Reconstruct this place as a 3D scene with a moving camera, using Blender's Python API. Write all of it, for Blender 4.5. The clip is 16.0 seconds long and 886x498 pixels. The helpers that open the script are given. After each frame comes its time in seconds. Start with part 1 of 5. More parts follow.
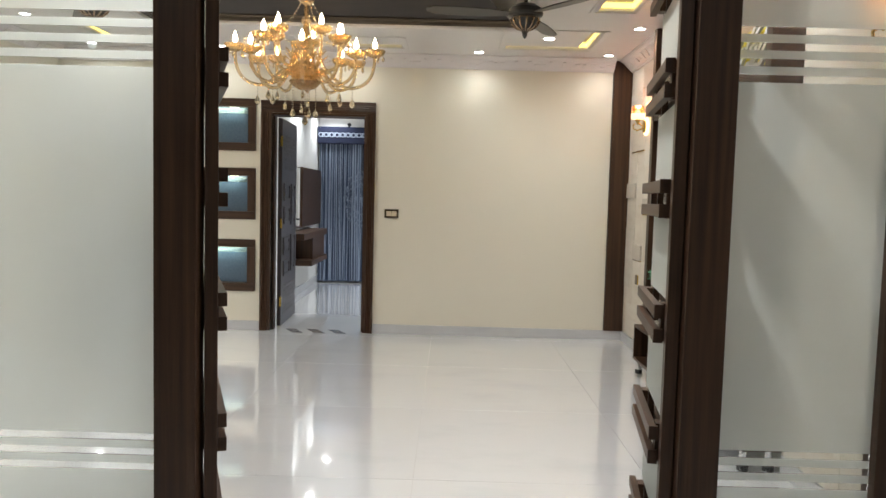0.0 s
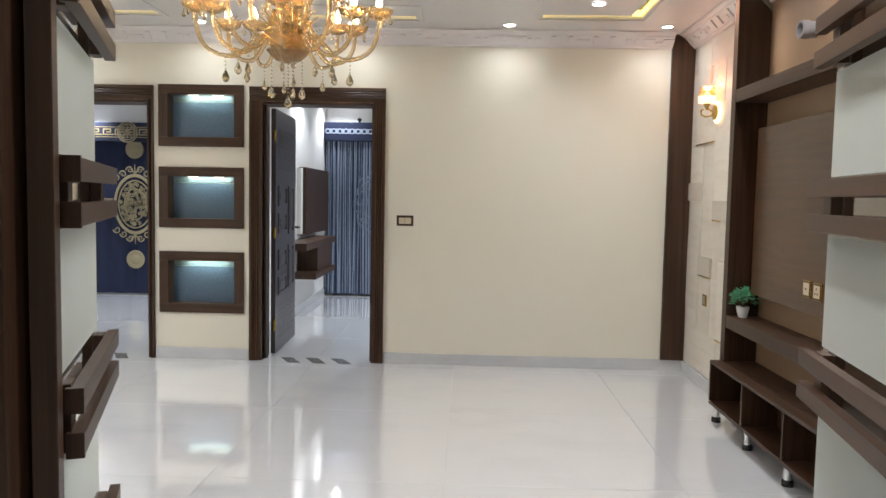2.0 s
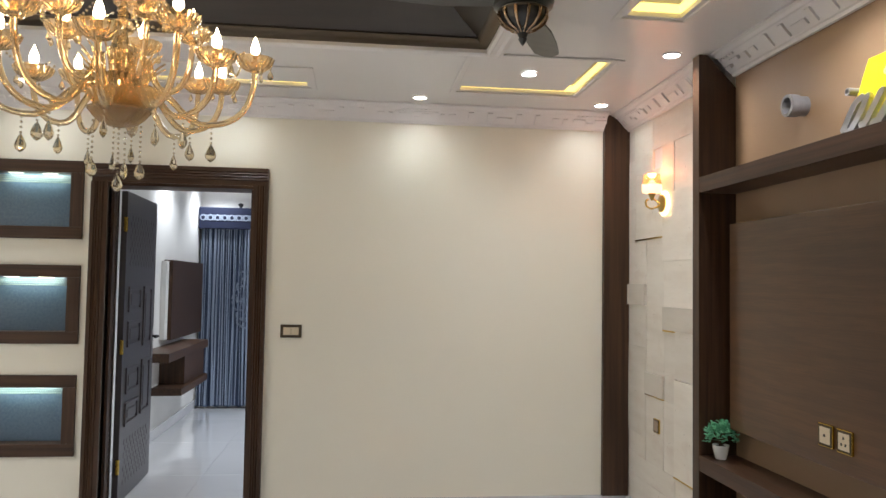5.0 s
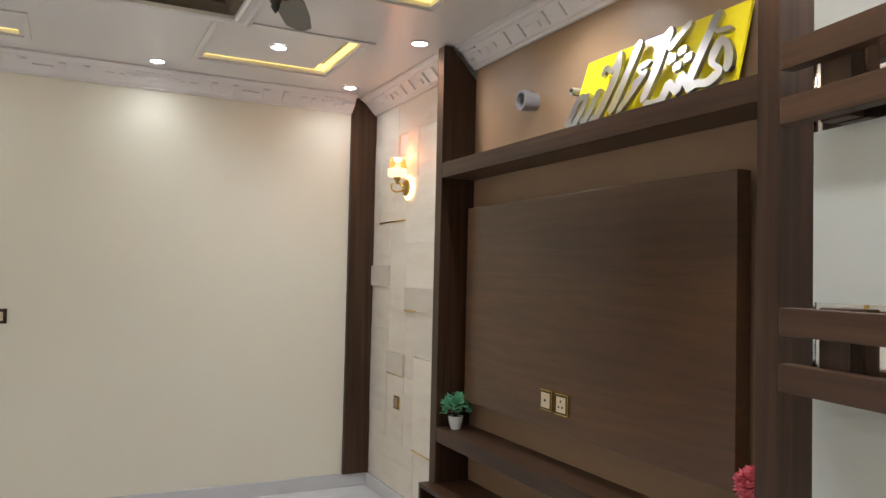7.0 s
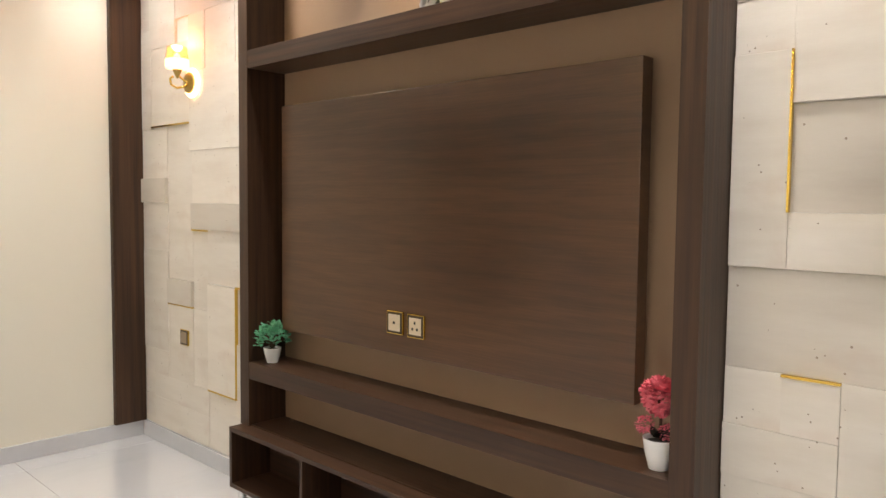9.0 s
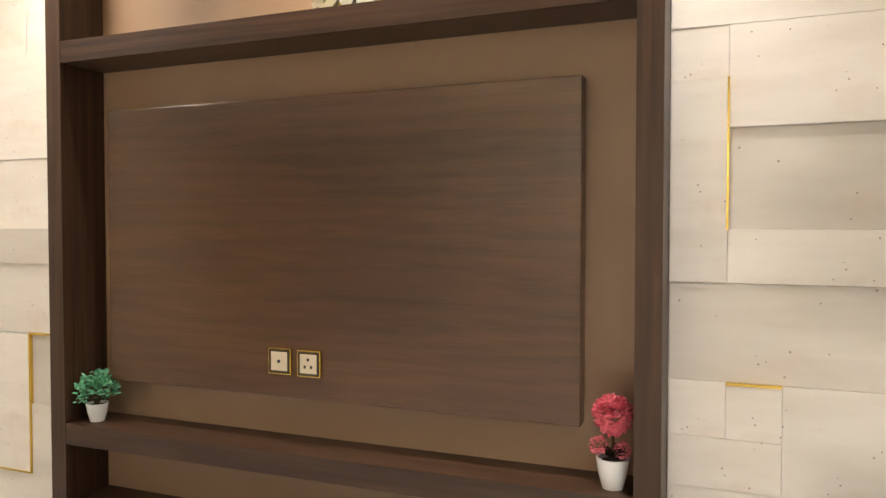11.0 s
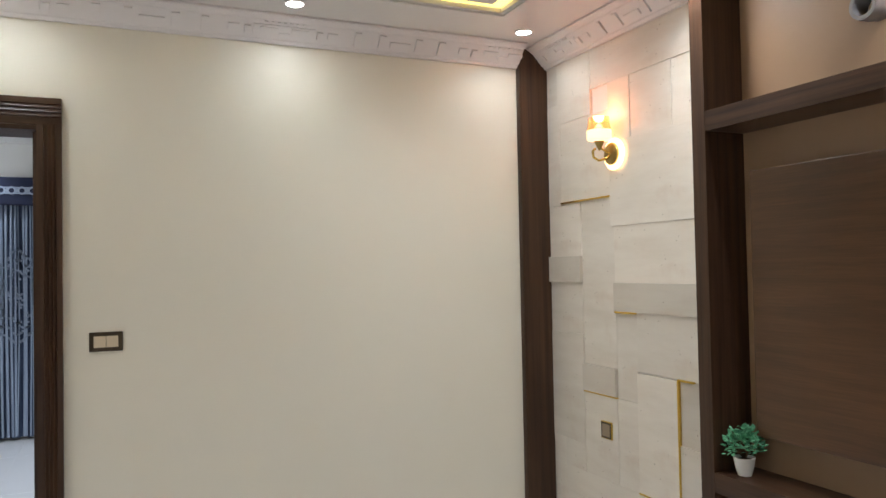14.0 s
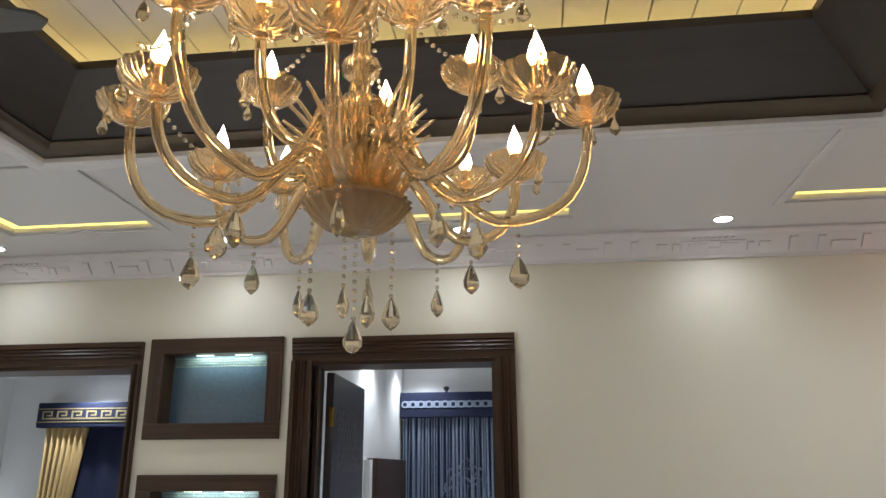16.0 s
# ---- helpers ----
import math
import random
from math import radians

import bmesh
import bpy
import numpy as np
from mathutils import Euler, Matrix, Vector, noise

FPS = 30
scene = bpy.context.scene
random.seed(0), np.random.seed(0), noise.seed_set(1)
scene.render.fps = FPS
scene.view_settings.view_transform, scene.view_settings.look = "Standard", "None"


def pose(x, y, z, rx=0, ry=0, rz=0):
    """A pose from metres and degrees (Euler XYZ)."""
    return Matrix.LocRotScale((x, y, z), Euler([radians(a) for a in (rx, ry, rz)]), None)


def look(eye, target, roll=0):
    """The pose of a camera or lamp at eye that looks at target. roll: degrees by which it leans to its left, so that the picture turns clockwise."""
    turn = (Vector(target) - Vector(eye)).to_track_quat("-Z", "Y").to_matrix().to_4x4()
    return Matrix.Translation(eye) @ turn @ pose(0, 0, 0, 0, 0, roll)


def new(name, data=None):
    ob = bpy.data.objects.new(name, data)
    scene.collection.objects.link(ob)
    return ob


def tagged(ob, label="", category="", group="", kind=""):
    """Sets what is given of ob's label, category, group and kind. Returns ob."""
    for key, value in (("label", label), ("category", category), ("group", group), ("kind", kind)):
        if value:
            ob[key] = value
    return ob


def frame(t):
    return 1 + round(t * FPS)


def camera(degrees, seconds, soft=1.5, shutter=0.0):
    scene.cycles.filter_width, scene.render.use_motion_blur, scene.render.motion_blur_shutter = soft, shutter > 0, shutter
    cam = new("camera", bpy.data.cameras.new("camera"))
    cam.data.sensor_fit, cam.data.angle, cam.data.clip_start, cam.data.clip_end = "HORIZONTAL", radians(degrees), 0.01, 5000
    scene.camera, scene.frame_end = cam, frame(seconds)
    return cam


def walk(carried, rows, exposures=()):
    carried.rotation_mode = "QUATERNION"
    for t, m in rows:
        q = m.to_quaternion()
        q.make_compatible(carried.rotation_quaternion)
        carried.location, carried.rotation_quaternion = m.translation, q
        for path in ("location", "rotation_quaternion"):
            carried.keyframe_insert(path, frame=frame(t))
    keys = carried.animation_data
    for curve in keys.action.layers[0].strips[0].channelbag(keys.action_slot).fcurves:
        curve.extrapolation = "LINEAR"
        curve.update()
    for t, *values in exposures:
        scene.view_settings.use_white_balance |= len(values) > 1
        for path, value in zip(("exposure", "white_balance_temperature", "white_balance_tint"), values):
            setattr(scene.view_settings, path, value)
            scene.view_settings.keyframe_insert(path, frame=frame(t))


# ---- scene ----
cam = camera(61.8, 16.0)
PATH = [
    (0, (0.736, -7.275, 1.37), (0.722, -5.28, 1.229), 1.5),
    (0.5, (0.707, -7.013, 1.384), (0.735, -5.017, 1.264), 1.3),
    (1, (0.719, -6.709, 1.378), (0.713, -4.712, 1.26), 1.0),
    (1.5, (0.7, -6.397, 1.368), (0.637, -4.403, 1.227), 1.3),
    (2, (0.682, -6.08, 1.385), (0.618, -4.086, 1.247), 1.1),
    (2.5, (0.703, -5.772, 1.406), (0.626, -3.776, 1.295), 1.5),
    (3, (0.668, -5.504, 1.425), (0.604, -3.507, 1.332), 1.4),
    (3.2, (0.653, -5.405, 1.432), (0.61, -3.407, 1.345), 1.2),
    (5.3, (0.606, -4.979, 1.522), (0.974, -3.016, 1.635), 1.0),
    (5.5, (0.614, -4.974, 1.514), (1.102, -3.038, 1.628), 1.1),
    (6, (0.621, -4.982, 1.51), (1.344, -3.121, 1.625), 1.2),
    (6.5, (0.611, -4.979, 1.502), (1.447, -3.165, 1.614), 1.1),
    (7, (0.586, -4.952, 1.483), (1.472, -3.161, 1.554), 1.3),
    (7.5, (0.597, -4.847, 1.45), (1.491, -3.058, 1.443), 0.7),
    (8, (0.613, -4.718, 1.438), (1.561, -2.958, 1.366), 0.4),
    (8.5, (0.579, -4.554, 1.428), (1.734, -2.925, 1.322), 0.8),
    (9, (0.506, -4.35, 1.415), (1.954, -2.976, 1.291), 0.6),
    (9.5, (0.511, -4.13, 1.397), (2.209, -3.082, 1.265), 0.4),
    (9.7, (0.505, -4.059, 1.406), (2.29, -3.169, 1.267), 0.0),
    (11.8, (0.241, -3.65, 1.405), (2.098, -2.909, 1.352), 0.0),
    (12, (0.236, -3.648, 1.422), (2.048, -2.804, 1.37), 0.1),
    (12.5, (0.234, -3.656, 1.432), (1.925, -2.588, 1.409), 0.6),
    (13, (0.249, -3.642, 1.44), (1.775, -2.349, 1.43), 0.6),
    (13.5, (0.232, -3.615, 1.446), (1.477, -2.05, 1.454), -0.4),
    (14, (0.226, -3.638, 1.492), (1.028, -1.806, 1.542), -1.1),
    (14.5, (0.154, -3.625, 1.533), (0.513, -1.66, 1.634), -1.0),
    (14.8, (0.13, -3.624, 1.556), (0.258, -1.632, 1.688), -1.1),
    (15, (0.117, -3.627, 1.573), (0.13, -1.634, 1.75), -1.1),
    (15.2, (0.106, -3.622, 1.588), (0.043, -1.637, 1.82), -0.9),
    (15.5, (0.094, -3.622, 1.602), (-0.06, -1.662, 1.966), -0.7),
    (15.6, (0.095, -3.634, 1.605), (-0.081, -1.684, 2.013), -0.9),
    (16, (0.087, -3.626, 1.618), (-0.144, -1.723, 2.19), -0.2),
]
walk(cam, [(t, look(eye, target, roll)) for t, eye, target, roll in PATH],
     [(0.0, 0.52, 6850, 9), (1.5, 0.64, 6600, 11), (3.0, 0.42, 6550, 11), (5.3, 0.42, 6550, 11), (7.0, 0.36, 6600, 11), (8.5, 0.68, 6900, 13), (9.5, 0.98, 7250, 14), (12.0, 1.04, 7400, 15),
      (12.7, 0.92, 7250, 16), (13.4, 0.64, 6900, 14), (14.0, 0.40, 6450, 10), (15.0, 0.26, 6250, 9), (16.0, 0.07, 6300, 10)])

# ---- world, large lights ----
world = bpy.data.worlds.new("world")
scene.world = world
world.use_nodes = True
world.node_tree.nodes["Background"].inputs[0].default_value = (0.02, 0.022, 0.026, 1)
world.node_tree.nodes["Background"].inputs[1].default_value = 0.4


def spot_lamp(x, y, z, power, colour=(1.0, 0.97, 0.94), angle=125, blend=0.7):
    d = bpy.data.lights.new("down_spot", "SPOT")
    d.energy, d.color, d.spot_size, d.spot_blend, d.shadow_soft_size = power, colour, radians(angle), blend, 0.04
    new("down_spot", d).matrix_world = pose(x, y, z)


def area_lamp(m, sx, sy, power, colour):
    d = bpy.data.lights.new("strip_lamp", "AREA")
    d.shape, d.size, d.size_y, d.energy, d.color = "RECTANGLE", sx, sy, power, colour
    new("strip_lamp", d).matrix_world = m


CEIL = 2.72
HALL_SPOTS = [(2.176, -0.29), (0.974, -0.285), (-0.23, -0.285), (-1.43, -0.285), (-2.63, -0.29), (2.186, -1.382), (2.186, -2.48), (2.186, -3.58),
              (1.542, -0.924), (-2.63, -1.382), (-2.63, -2.48), (-2.63, -3.58), (0.974, -4.4), (-0.23, -4.4)]
for sx, sy in HALL_SPOTS:
    front = sy > -0.5
    spot_lamp(sx, sy, CEIL - 0.02, 6.6 if front else 26 if sy > -1.4 else 29 if sx > 2 else 70 if sy < -4 else 108, (0.86, 0.96, 1.0) if front else (0.94, 0.97, 1.0), 164 if front else 150, 1.0)
# rooms behind the doors; (0.2, 1.4), (0.9, 2.8), (-3.4, 1.2) are added fill without fixtures
PCEIL = 2.57
for sx, sy, sz, p in ((-1.05, 3.84, CEIL, 22), (-1.05, 2.5, CEIL, 26), (0.2, 1.4, CEIL, 30), (0.9, 2.8, CEIL, 100), (-4.35, 3.42, PCEIL, 42), (-2.6, 3.2, PCEIL, 50), (-3.4, 1.2, PCEIL, 58)):
    spot_lamp(sx, sy, sz - 0.02, (2.0 if sx < -2 else 1.75) * p, (0.86, 0.93, 1.0), 126)
# lobby behind the partition, unseen: three fill spots added, no fixtures
for sx, sy in ((-0.6, -6.2), (1.6, -6.2), (0.5, -8.0)):
    spot_lamp(sx, sy, CEIL - 0.02, 11, (0.96, 0.98, 1.0), 150)


# ---- materials ----
def material(name, colour, rough=0.5, metal=0.0, other=None, scale=(1, 1, 1), detail=4.0, amount=0.5, bump=0.0, bump_scale=None, rough_var=0.0, coat=0.0, rand=0.0, sharp=None):
    m = bpy.data.materials.new(name)
    m.use_nodes = True
    nt = m.node_tree
    b = nt.nodes["Principled BSDF"]
    b.inputs["Base Color"].default_value = (*colour, 1)
    b.inputs["Roughness"].default_value = rough
    b.inputs["Metallic"].default_value = metal
    b.inputs["Coat Weight"].default_value = coat
    b.inputs["Coat Roughness"].default_value = 0.03
    co = nt.nodes.new("ShaderNodeTexCoord")
    mp = nt.nodes.new("ShaderNodeMapping")
    mp.inputs["Scale"].default_value = scale
    nt.links.new(co.outputs["Object"], mp.inputs["Vector"])
    if rand:
        info = nt.nodes.new("ShaderNodeObjectInfo")
        mul = nt.nodes.new("ShaderNodeMath")
        mul.operation = "MULTIPLY"
        mul.inputs[1].default_value = 37.0
        nt.links.new(info.outputs["Random"], mul.inputs[0])
        cmb = nt.nodes.new("ShaderNodeCombineXYZ")
        nt.links.new(mul.outputs[0], cmb.inputs[0])
        nt.links.new(mul.outputs[0], cmb.inputs[1])
        nt.links.new(cmb.outputs[0], mp.inputs["Location"])
    n1 = nt.nodes.new("ShaderNodeTexNoise")
    n1.inputs["Scale"].default_value = 1.0
    n1.inputs["Detail"].default_value = detail
    n1.inputs["Roughness"].default_value = 0.62
    nt.links.new(mp.outputs[0], n1.inputs["Vector"])
    if other:
        ramp = nt.nodes.new("ShaderNodeValToRGB")
        lo, hi = sharp or (0.5 - 0.5 * amount, 0.5 + 0.5 * amount)
        ramp.color_ramp.elements[0].position, ramp.color_ramp.elements[1].position = lo, hi
        ramp.color_ramp.elements[0].color, ramp.color_ramp.elements[1].color = (*colour, 1), (*other, 1)
        nt.links.new(n1.outputs["Fac"], ramp.inputs[0])
        last = ramp.outputs[0]
        if rand:
            hsv = nt.nodes.new("ShaderNodeHueSaturation")
            rng = nt.nodes.new("ShaderNodeMapRange")
            rng.inputs["To Min"].default_value, rng.inputs["To Max"].default_value = 1 - rand, 1 + rand
            nt.links.new(info.outputs["Random"], rng.inputs["Value"])
            nt.links.new(rng.outputs[0], hsv.inputs["Value"])
            nt.links.new(last, hsv.inputs["Color"])
            last = hsv.outputs[0]
        nt.links.new(last, b.inputs["Base Color"])
    if rough_var:
        rr = nt.nodes.new("ShaderNodeMapRange")
        rr.inputs["To Min"].default_value, rr.inputs["To Max"].default_value = max(0.02, rough - rough_var), rough + rough_var
        nt.links.new(n1.outputs["Fac"], rr.inputs["Value"])
        nt.links.new(rr.outputs[0], b.inputs["Roughness"])
    if bump:
        n2 = n1
        if bump_scale:
            n2 = nt.nodes.new("ShaderNodeTexNoise")
            n2.inputs["Scale"].default_value = bump_scale
            n2.inputs["Detail"].default_value = 3
            nt.links.new(co.outputs["Object"], n2.inputs["Vector"])
        bp = nt.nodes.new("ShaderNodeBump")
        bp.inputs["Strength"].default_value = bump
        bp.inputs["Distance"].default_value = 0.004
        nt.links.new(n2.outputs["Fac"], bp.inputs["Height"])
        nt.links.new(bp.outputs[0], b.inputs["Normal"])
    return m


def glow(name, colour, strength):
    m = bpy.data.materials.new(name)
    m.use_nodes = True
    b = m.node_tree.nodes["Principled BSDF"]
    b.inputs["Base Color"].default_value = (*colour, 1)
    b.inputs["Emission Color"].default_value = (*colour, 1)
    b.inputs["Emission Strength"].default_value = strength
    return m


def glass(name, colour, rough, weight=1.0, ior=1.45):
    m = bpy.data.materials.new(name)
    m.use_nodes = True
    b = m.node_tree.nodes["Principled BSDF"]
    b.inputs["Base Color"].default_value = (*colour, 1)
    b.inputs["Roughness"].default_value = rough
    b.inputs["Transmission Weight"].default_value = weight
    b.inputs["IOR"].default_value = ior
    return m


M_CREAM = material("cream_paint", (0.78, 0.73, 0.62), 0.5, other=(0.75, 0.70, 0.59), scale=(0.9, 0.9, 0.9), amount=0.8, bump=0.08, bump_scale=260)
M_WHITE = material("white_paint", (0.80, 0.79, 0.77), 0.5, other=(0.76, 0.75, 0.73), scale=(1.2, 1.2, 1.2), amount=0.8, bump=0.06, bump_scale=220)
M_CEIL = material("ceiling_paint", (0.66, 0.635, 0.62), 0.35, other=(0.63, 0.605, 0.59), scale=(1, 1, 1), amount=0.8)
M_CORN = material("cornice_plaster", (0.72, 0.68, 0.675), 0.3, other=(0.67, 0.63, 0.62), scale=(3, 3, 3), amount=0.8, coat=0.3)
M_WOODV = material("dark_wood_upright", (0.022, 0.0104, 0.0056), 0.40, other=(0.080, 0.0385, 0.0198), scale=(42, 42, 1.2), amount=0.5, bump=0.34, rough_var=0.06)
M_WOODH = material("dark_wood_across", (0.022, 0.0104, 0.0056), 0.40, other=(0.080, 0.0385, 0.0198), scale=(42, 1.2, 42), amount=0.5, bump=0.34, rough_var=0.06)
M_WOODX = material("dark_wood_crosswise", (0.022, 0.0104, 0.0056), 0.40, other=(0.080, 0.0385, 0.0198), scale=(1.2, 42, 42), amount=0.5, bump=0.34, rough_var=0.06)
def veneer(name, dark, light, rough):
    """Oiled veneer with fine grain along y, broad leaves of differing tone and open pores."""
    m = material(name, dark, rough, other=light, scale=(2, 0.9, 4.5), amount=0.42, detail=4, rough_var=0.05, coat=0.15)
    nt = m.node_tree
    b = nt.nodes["Principled BSDF"]
    b.inputs["Coat Roughness"].default_value = 0.12
    src = b.inputs["Base Color"].links[0].from_socket
    co = nt.nodes.new("ShaderNodeTexCoord")
    mp = nt.nodes.new("ShaderNodeMapping")
    mp.inputs["Scale"].default_value = (1, 0.10, 1)
    nt.links.new(co.outputs["Object"], mp.inputs["Vector"])
    wave = nt.nodes.new("ShaderNodeTexWave")
    wave.bands_direction = "Z"
    for k, v in (("Scale", 5.0), ("Distortion", 16.0), ("Detail", 6.0), ("Detail Scale", 1.1), ("Detail Roughness", 0.65)):
        wave.inputs[k].default_value = v
    nt.links.new(mp.outputs[0], wave.inputs["Vector"])
    mp2 = nt.nodes.new("ShaderNodeMapping")
    mp2.inputs["Scale"].default_value = (150, 5, 260)
    nt.links.new(co.outputs["Object"], mp2.inputs["Vector"])
    pore = nt.nodes.new("ShaderNodeTexNoise")
    pore.inputs["Scale"].default_value, pore.inputs["Detail"].default_value = 1.0, 3.0
    nt.links.new(mp2.outputs[0], pore.inputs["Vector"])
    add = nt.nodes.new("ShaderNodeMath")
    add.operation = "MULTIPLY_ADD"
    add.inputs[1].default_value = 0.26
    nt.links.new(wave.outputs["Fac"], add.inputs[0])
    nt.links.new(pore.outputs["Fac"], add.inputs[2])
    rng = nt.nodes.new("ShaderNodeMapRange")
    for k, v in (("From Min", 0.30), ("From Max", 0.95), ("To Min", 0.74), ("To Max", 1.22)):
        rng.inputs[k].default_value = v
    nt.links.new(add.outputs[0], rng.inputs["Value"])
    hsv = nt.nodes.new("ShaderNodeHueSaturation")
    nt.links.new(rng.outputs[0], hsv.inputs["Value"])
    nt.links.new(src, hsv.inputs["Color"])
    nt.links.new(hsv.outputs[0], b.inputs["Base Color"])
    bp = nt.nodes.new("ShaderNodeBump")
    bp.inputs["Strength"].default_value, bp.inputs["Distance"].default_value = 0.10, 0.001
    nt.links.new(add.outputs[0], bp.inputs["Height"])
    nt.links.new(bp.outputs[0], b.inputs["Normal"])
    return m


M_PANEL = veneer("walnut_panel", (0.058, 0.0275, 0.0128), (0.106, 0.049, 0.0208), 0.30)
for m in (M_WOODV, M_WOODH, M_WOODX):
    m.node_tree.nodes["Principled BSDF"].inputs["Specular IOR Level"].default_value = 0.35
M_BACK = material("brown_laminate", (0.325, 0.206, 0.122), 0.42, other=(0.30, 0.188, 0.110), scale=(4, 4, 4), amount=0.8)
M_FLOOR = material("polished_white_marble", (0.71, 0.71, 0.725), 0.08, other=(0.63, 0.64, 0.66), scale=(0.9, 2.2, 1), detail=8, sharp=(0.52, 0.78), rand=0.015, coat=1.0)
M_FLOOR.node_tree.nodes["Principled BSDF"].inputs["Coat IOR"].default_value = 1.9
M_FLOOR.node_tree.nodes["Principled BSDF"].inputs["Coat Roughness"].default_value = 0.035
M_GROUT = material("floor_grout", (0.42, 0.41, 0.40), 0.7)
M_SKIRT = material("grey_marble", (0.62, 0.62, 0.63), 0.2, other=(0.52, 0.52, 0.54), scale=(3, 3, 6), amount=0.6)
M_STRIP = material("dark_granite", (0.10, 0.095, 0.09), 0.2, other=(0.18, 0.175, 0.17), scale=(90, 90, 90), amount=0.5)
M_STONE = material("travertine", (0.72, 0.66, 0.58), 0.5, other=(0.61, 0.54, 0.455), scale=(6, 1.6, 9), detail=8, sharp=(0.42, 0.80), bump=0.35, rand=0.06)
M_STONE2 = material("travertine_grey", (0.60, 0.545, 0.47), 0.5, other=(0.50, 0.44, 0.37), scale=(6, 1.6, 9), detail=8, sharp=(0.40, 0.8), bump=0.35, rand=0.05)
def pits(m, scale, size):
    """Scattered dark holes on a stone."""
    nt = m.node_tree
    b = nt.nodes["Principled BSDF"]
    src = b.inputs["Base Color"].links[0].from_socket
    co = nt.nodes.new("ShaderNodeTexCoord")
    vor = nt.nodes.new("ShaderNodeTexVoronoi")
    vor.inputs["Scale"].default_value = scale
    big = nt.nodes.new("ShaderNodeTexNoise")
    big.inputs["Scale"].default_value = 5.0
    nt.links.new(co.outputs["Object"], vor.inputs["Vector"])
    nt.links.new(co.outputs["Object"], big.inputs["Vector"])
    near = nt.nodes.new("ShaderNodeMath")
    near.operation = "LESS_THAN"
    near.inputs[1].default_value = size
    nt.links.new(vor.outputs["Distance"], near.inputs[0])
    some = nt.nodes.new("ShaderNodeMath")
    some.operation = "GREATER_THAN"
    some.inputs[1].default_value = 0.51
    nt.links.new(big.outputs["Fac"], some.inputs[0])
    both = nt.nodes.new("ShaderNodeMath")
    both.operation = "MULTIPLY"
    nt.links.new(near.outputs[0], both.inputs[0])
    nt.links.new(some.outputs[0], both.inputs[1])
    mix = nt.nodes.new("ShaderNodeMix")
    mix.data_type = "RGBA"
    mix.inputs["B"].default_value = (0.30, 0.23, 0.175, 1)
    stain = nt.nodes.new("ShaderNodeTexNoise")
    stain.inputs["Scale"].default_value, stain.inputs["Detail"].default_value, stain.inputs["Distortion"].default_value = 3.1, 5.0, 0.6
    nt.links.new(co.outputs["Object"], stain.inputs["Vector"])
    lim = nt.nodes.new("ShaderNodeMapRange")
    lim.inputs["From Min"].default_value, lim.inputs["From Max"].default_value, lim.inputs["To Max"].default_value = 0.58, 0.78, 0.55
    nt.links.new(stain.outputs["Fac"], lim.inputs["Value"])
    mix2 = nt.nodes.new("ShaderNodeMix")
    mix2.data_type = "RGBA"
    mix2.inputs["B"].default_value = (0.50, 0.35, 0.26, 1)
    nt.links.new(lim.outputs[0], mix2.inputs["Factor"])
    nt.links.new(src, mix2.inputs["A"])
    src = mix2.outputs["Result"]
    nt.links.new(both.outputs[0], mix.inputs["Factor"])
    nt.links.new(src, mix.inputs["A"])
    nt.links.new(mix.outputs["Result"], b.inputs["Base Color"])


pits(M_STONE, 34, 0.085)
pits(M_STONE2, 26, 0.085)
M_GOLD = material("brass", (0.80, 0.54, 0.12), 0.22, 1.0)
M_STEEL = material("brushed_steel", (0.47, 0.47, 0.48), 0.30, 1.0)
M_CHROME = material("chrome", (0.8, 0.8, 0.8), 0.08, 1.0)
M_BLACK = material("black_plastic", (0.012, 0.012, 0.013), 0.4)
M_FAN = material("black_enamel", (0.020, 0.020, 0.019), 0.3, other=(0.03, 0.028, 0.024), scale=(8, 8, 8))
M_FANB = material("dark_fan_blade", (0.075, 0.070, 0.062), 0.38, other=(0.05, 0.046, 0.04), scale=(4, 30, 4))
M_BRONZE = material("bronze", (0.10, 0.075, 0.05), 0.3, 0.9)
M_RIB = material("polished_bronze", (0.46, 0.33, 0.22), 0.25, 1.0)
M_BEAD = material("pale_glass_beading", (0.30, 0.36, 0.30), 0.2, other=(0.22, 0.28, 0.25), scale=(80, 80, 80))
M_NICHE = material("blue_glass_mosaic", (0.066, 0.108, 0.165), 0.25, other=(0.092, 0.142, 0.205), scale=(60, 60, 60), amount=0.4, bump=0.3)
M_FROST = glass("frosted_glass", (0.93, 0.97, 0.95), 0.40, 1.0, 1.15)
nt = M_FROST.node_tree
tr, df, m1, m2 = nt.nodes.new("ShaderNodeBsdfTranslucent"), nt.nodes.new("ShaderNodeBsdfDiffuse"), nt.nodes.new("ShaderNodeMixShader"), nt.nodes.new("ShaderNodeMixShader")
tr.inputs["Color"].default_value = (0.69, 0.705, 0.68, 1)
df.inputs["Color"].default_value = (0.575, 0.60, 0.57, 1)
m1.inputs[0].default_value, m2.inputs[0].default_value = 0.40, 0.50
nt.links.new(tr.outputs[0], m1.inputs[1])
nt.links.new(df.outputs[0], m1.inputs[2])
nt.links.new(nt.nodes["Principled BSDF"].outputs[0], m2.inputs[1])
nt.links.new(m1.outputs[0], m2.inputs[2])
nt.links.new(m2.outputs[0], nt.nodes["Material Output"].inputs["Surface"])
M_CLEAR = glass("clear_glass", (0.95, 0.98, 0.97), 0.0)
M_AMBERD = glass("smoked_amber_glass", (0.66, 0.43, 0.19), 0.10, 0.72, 1.42)
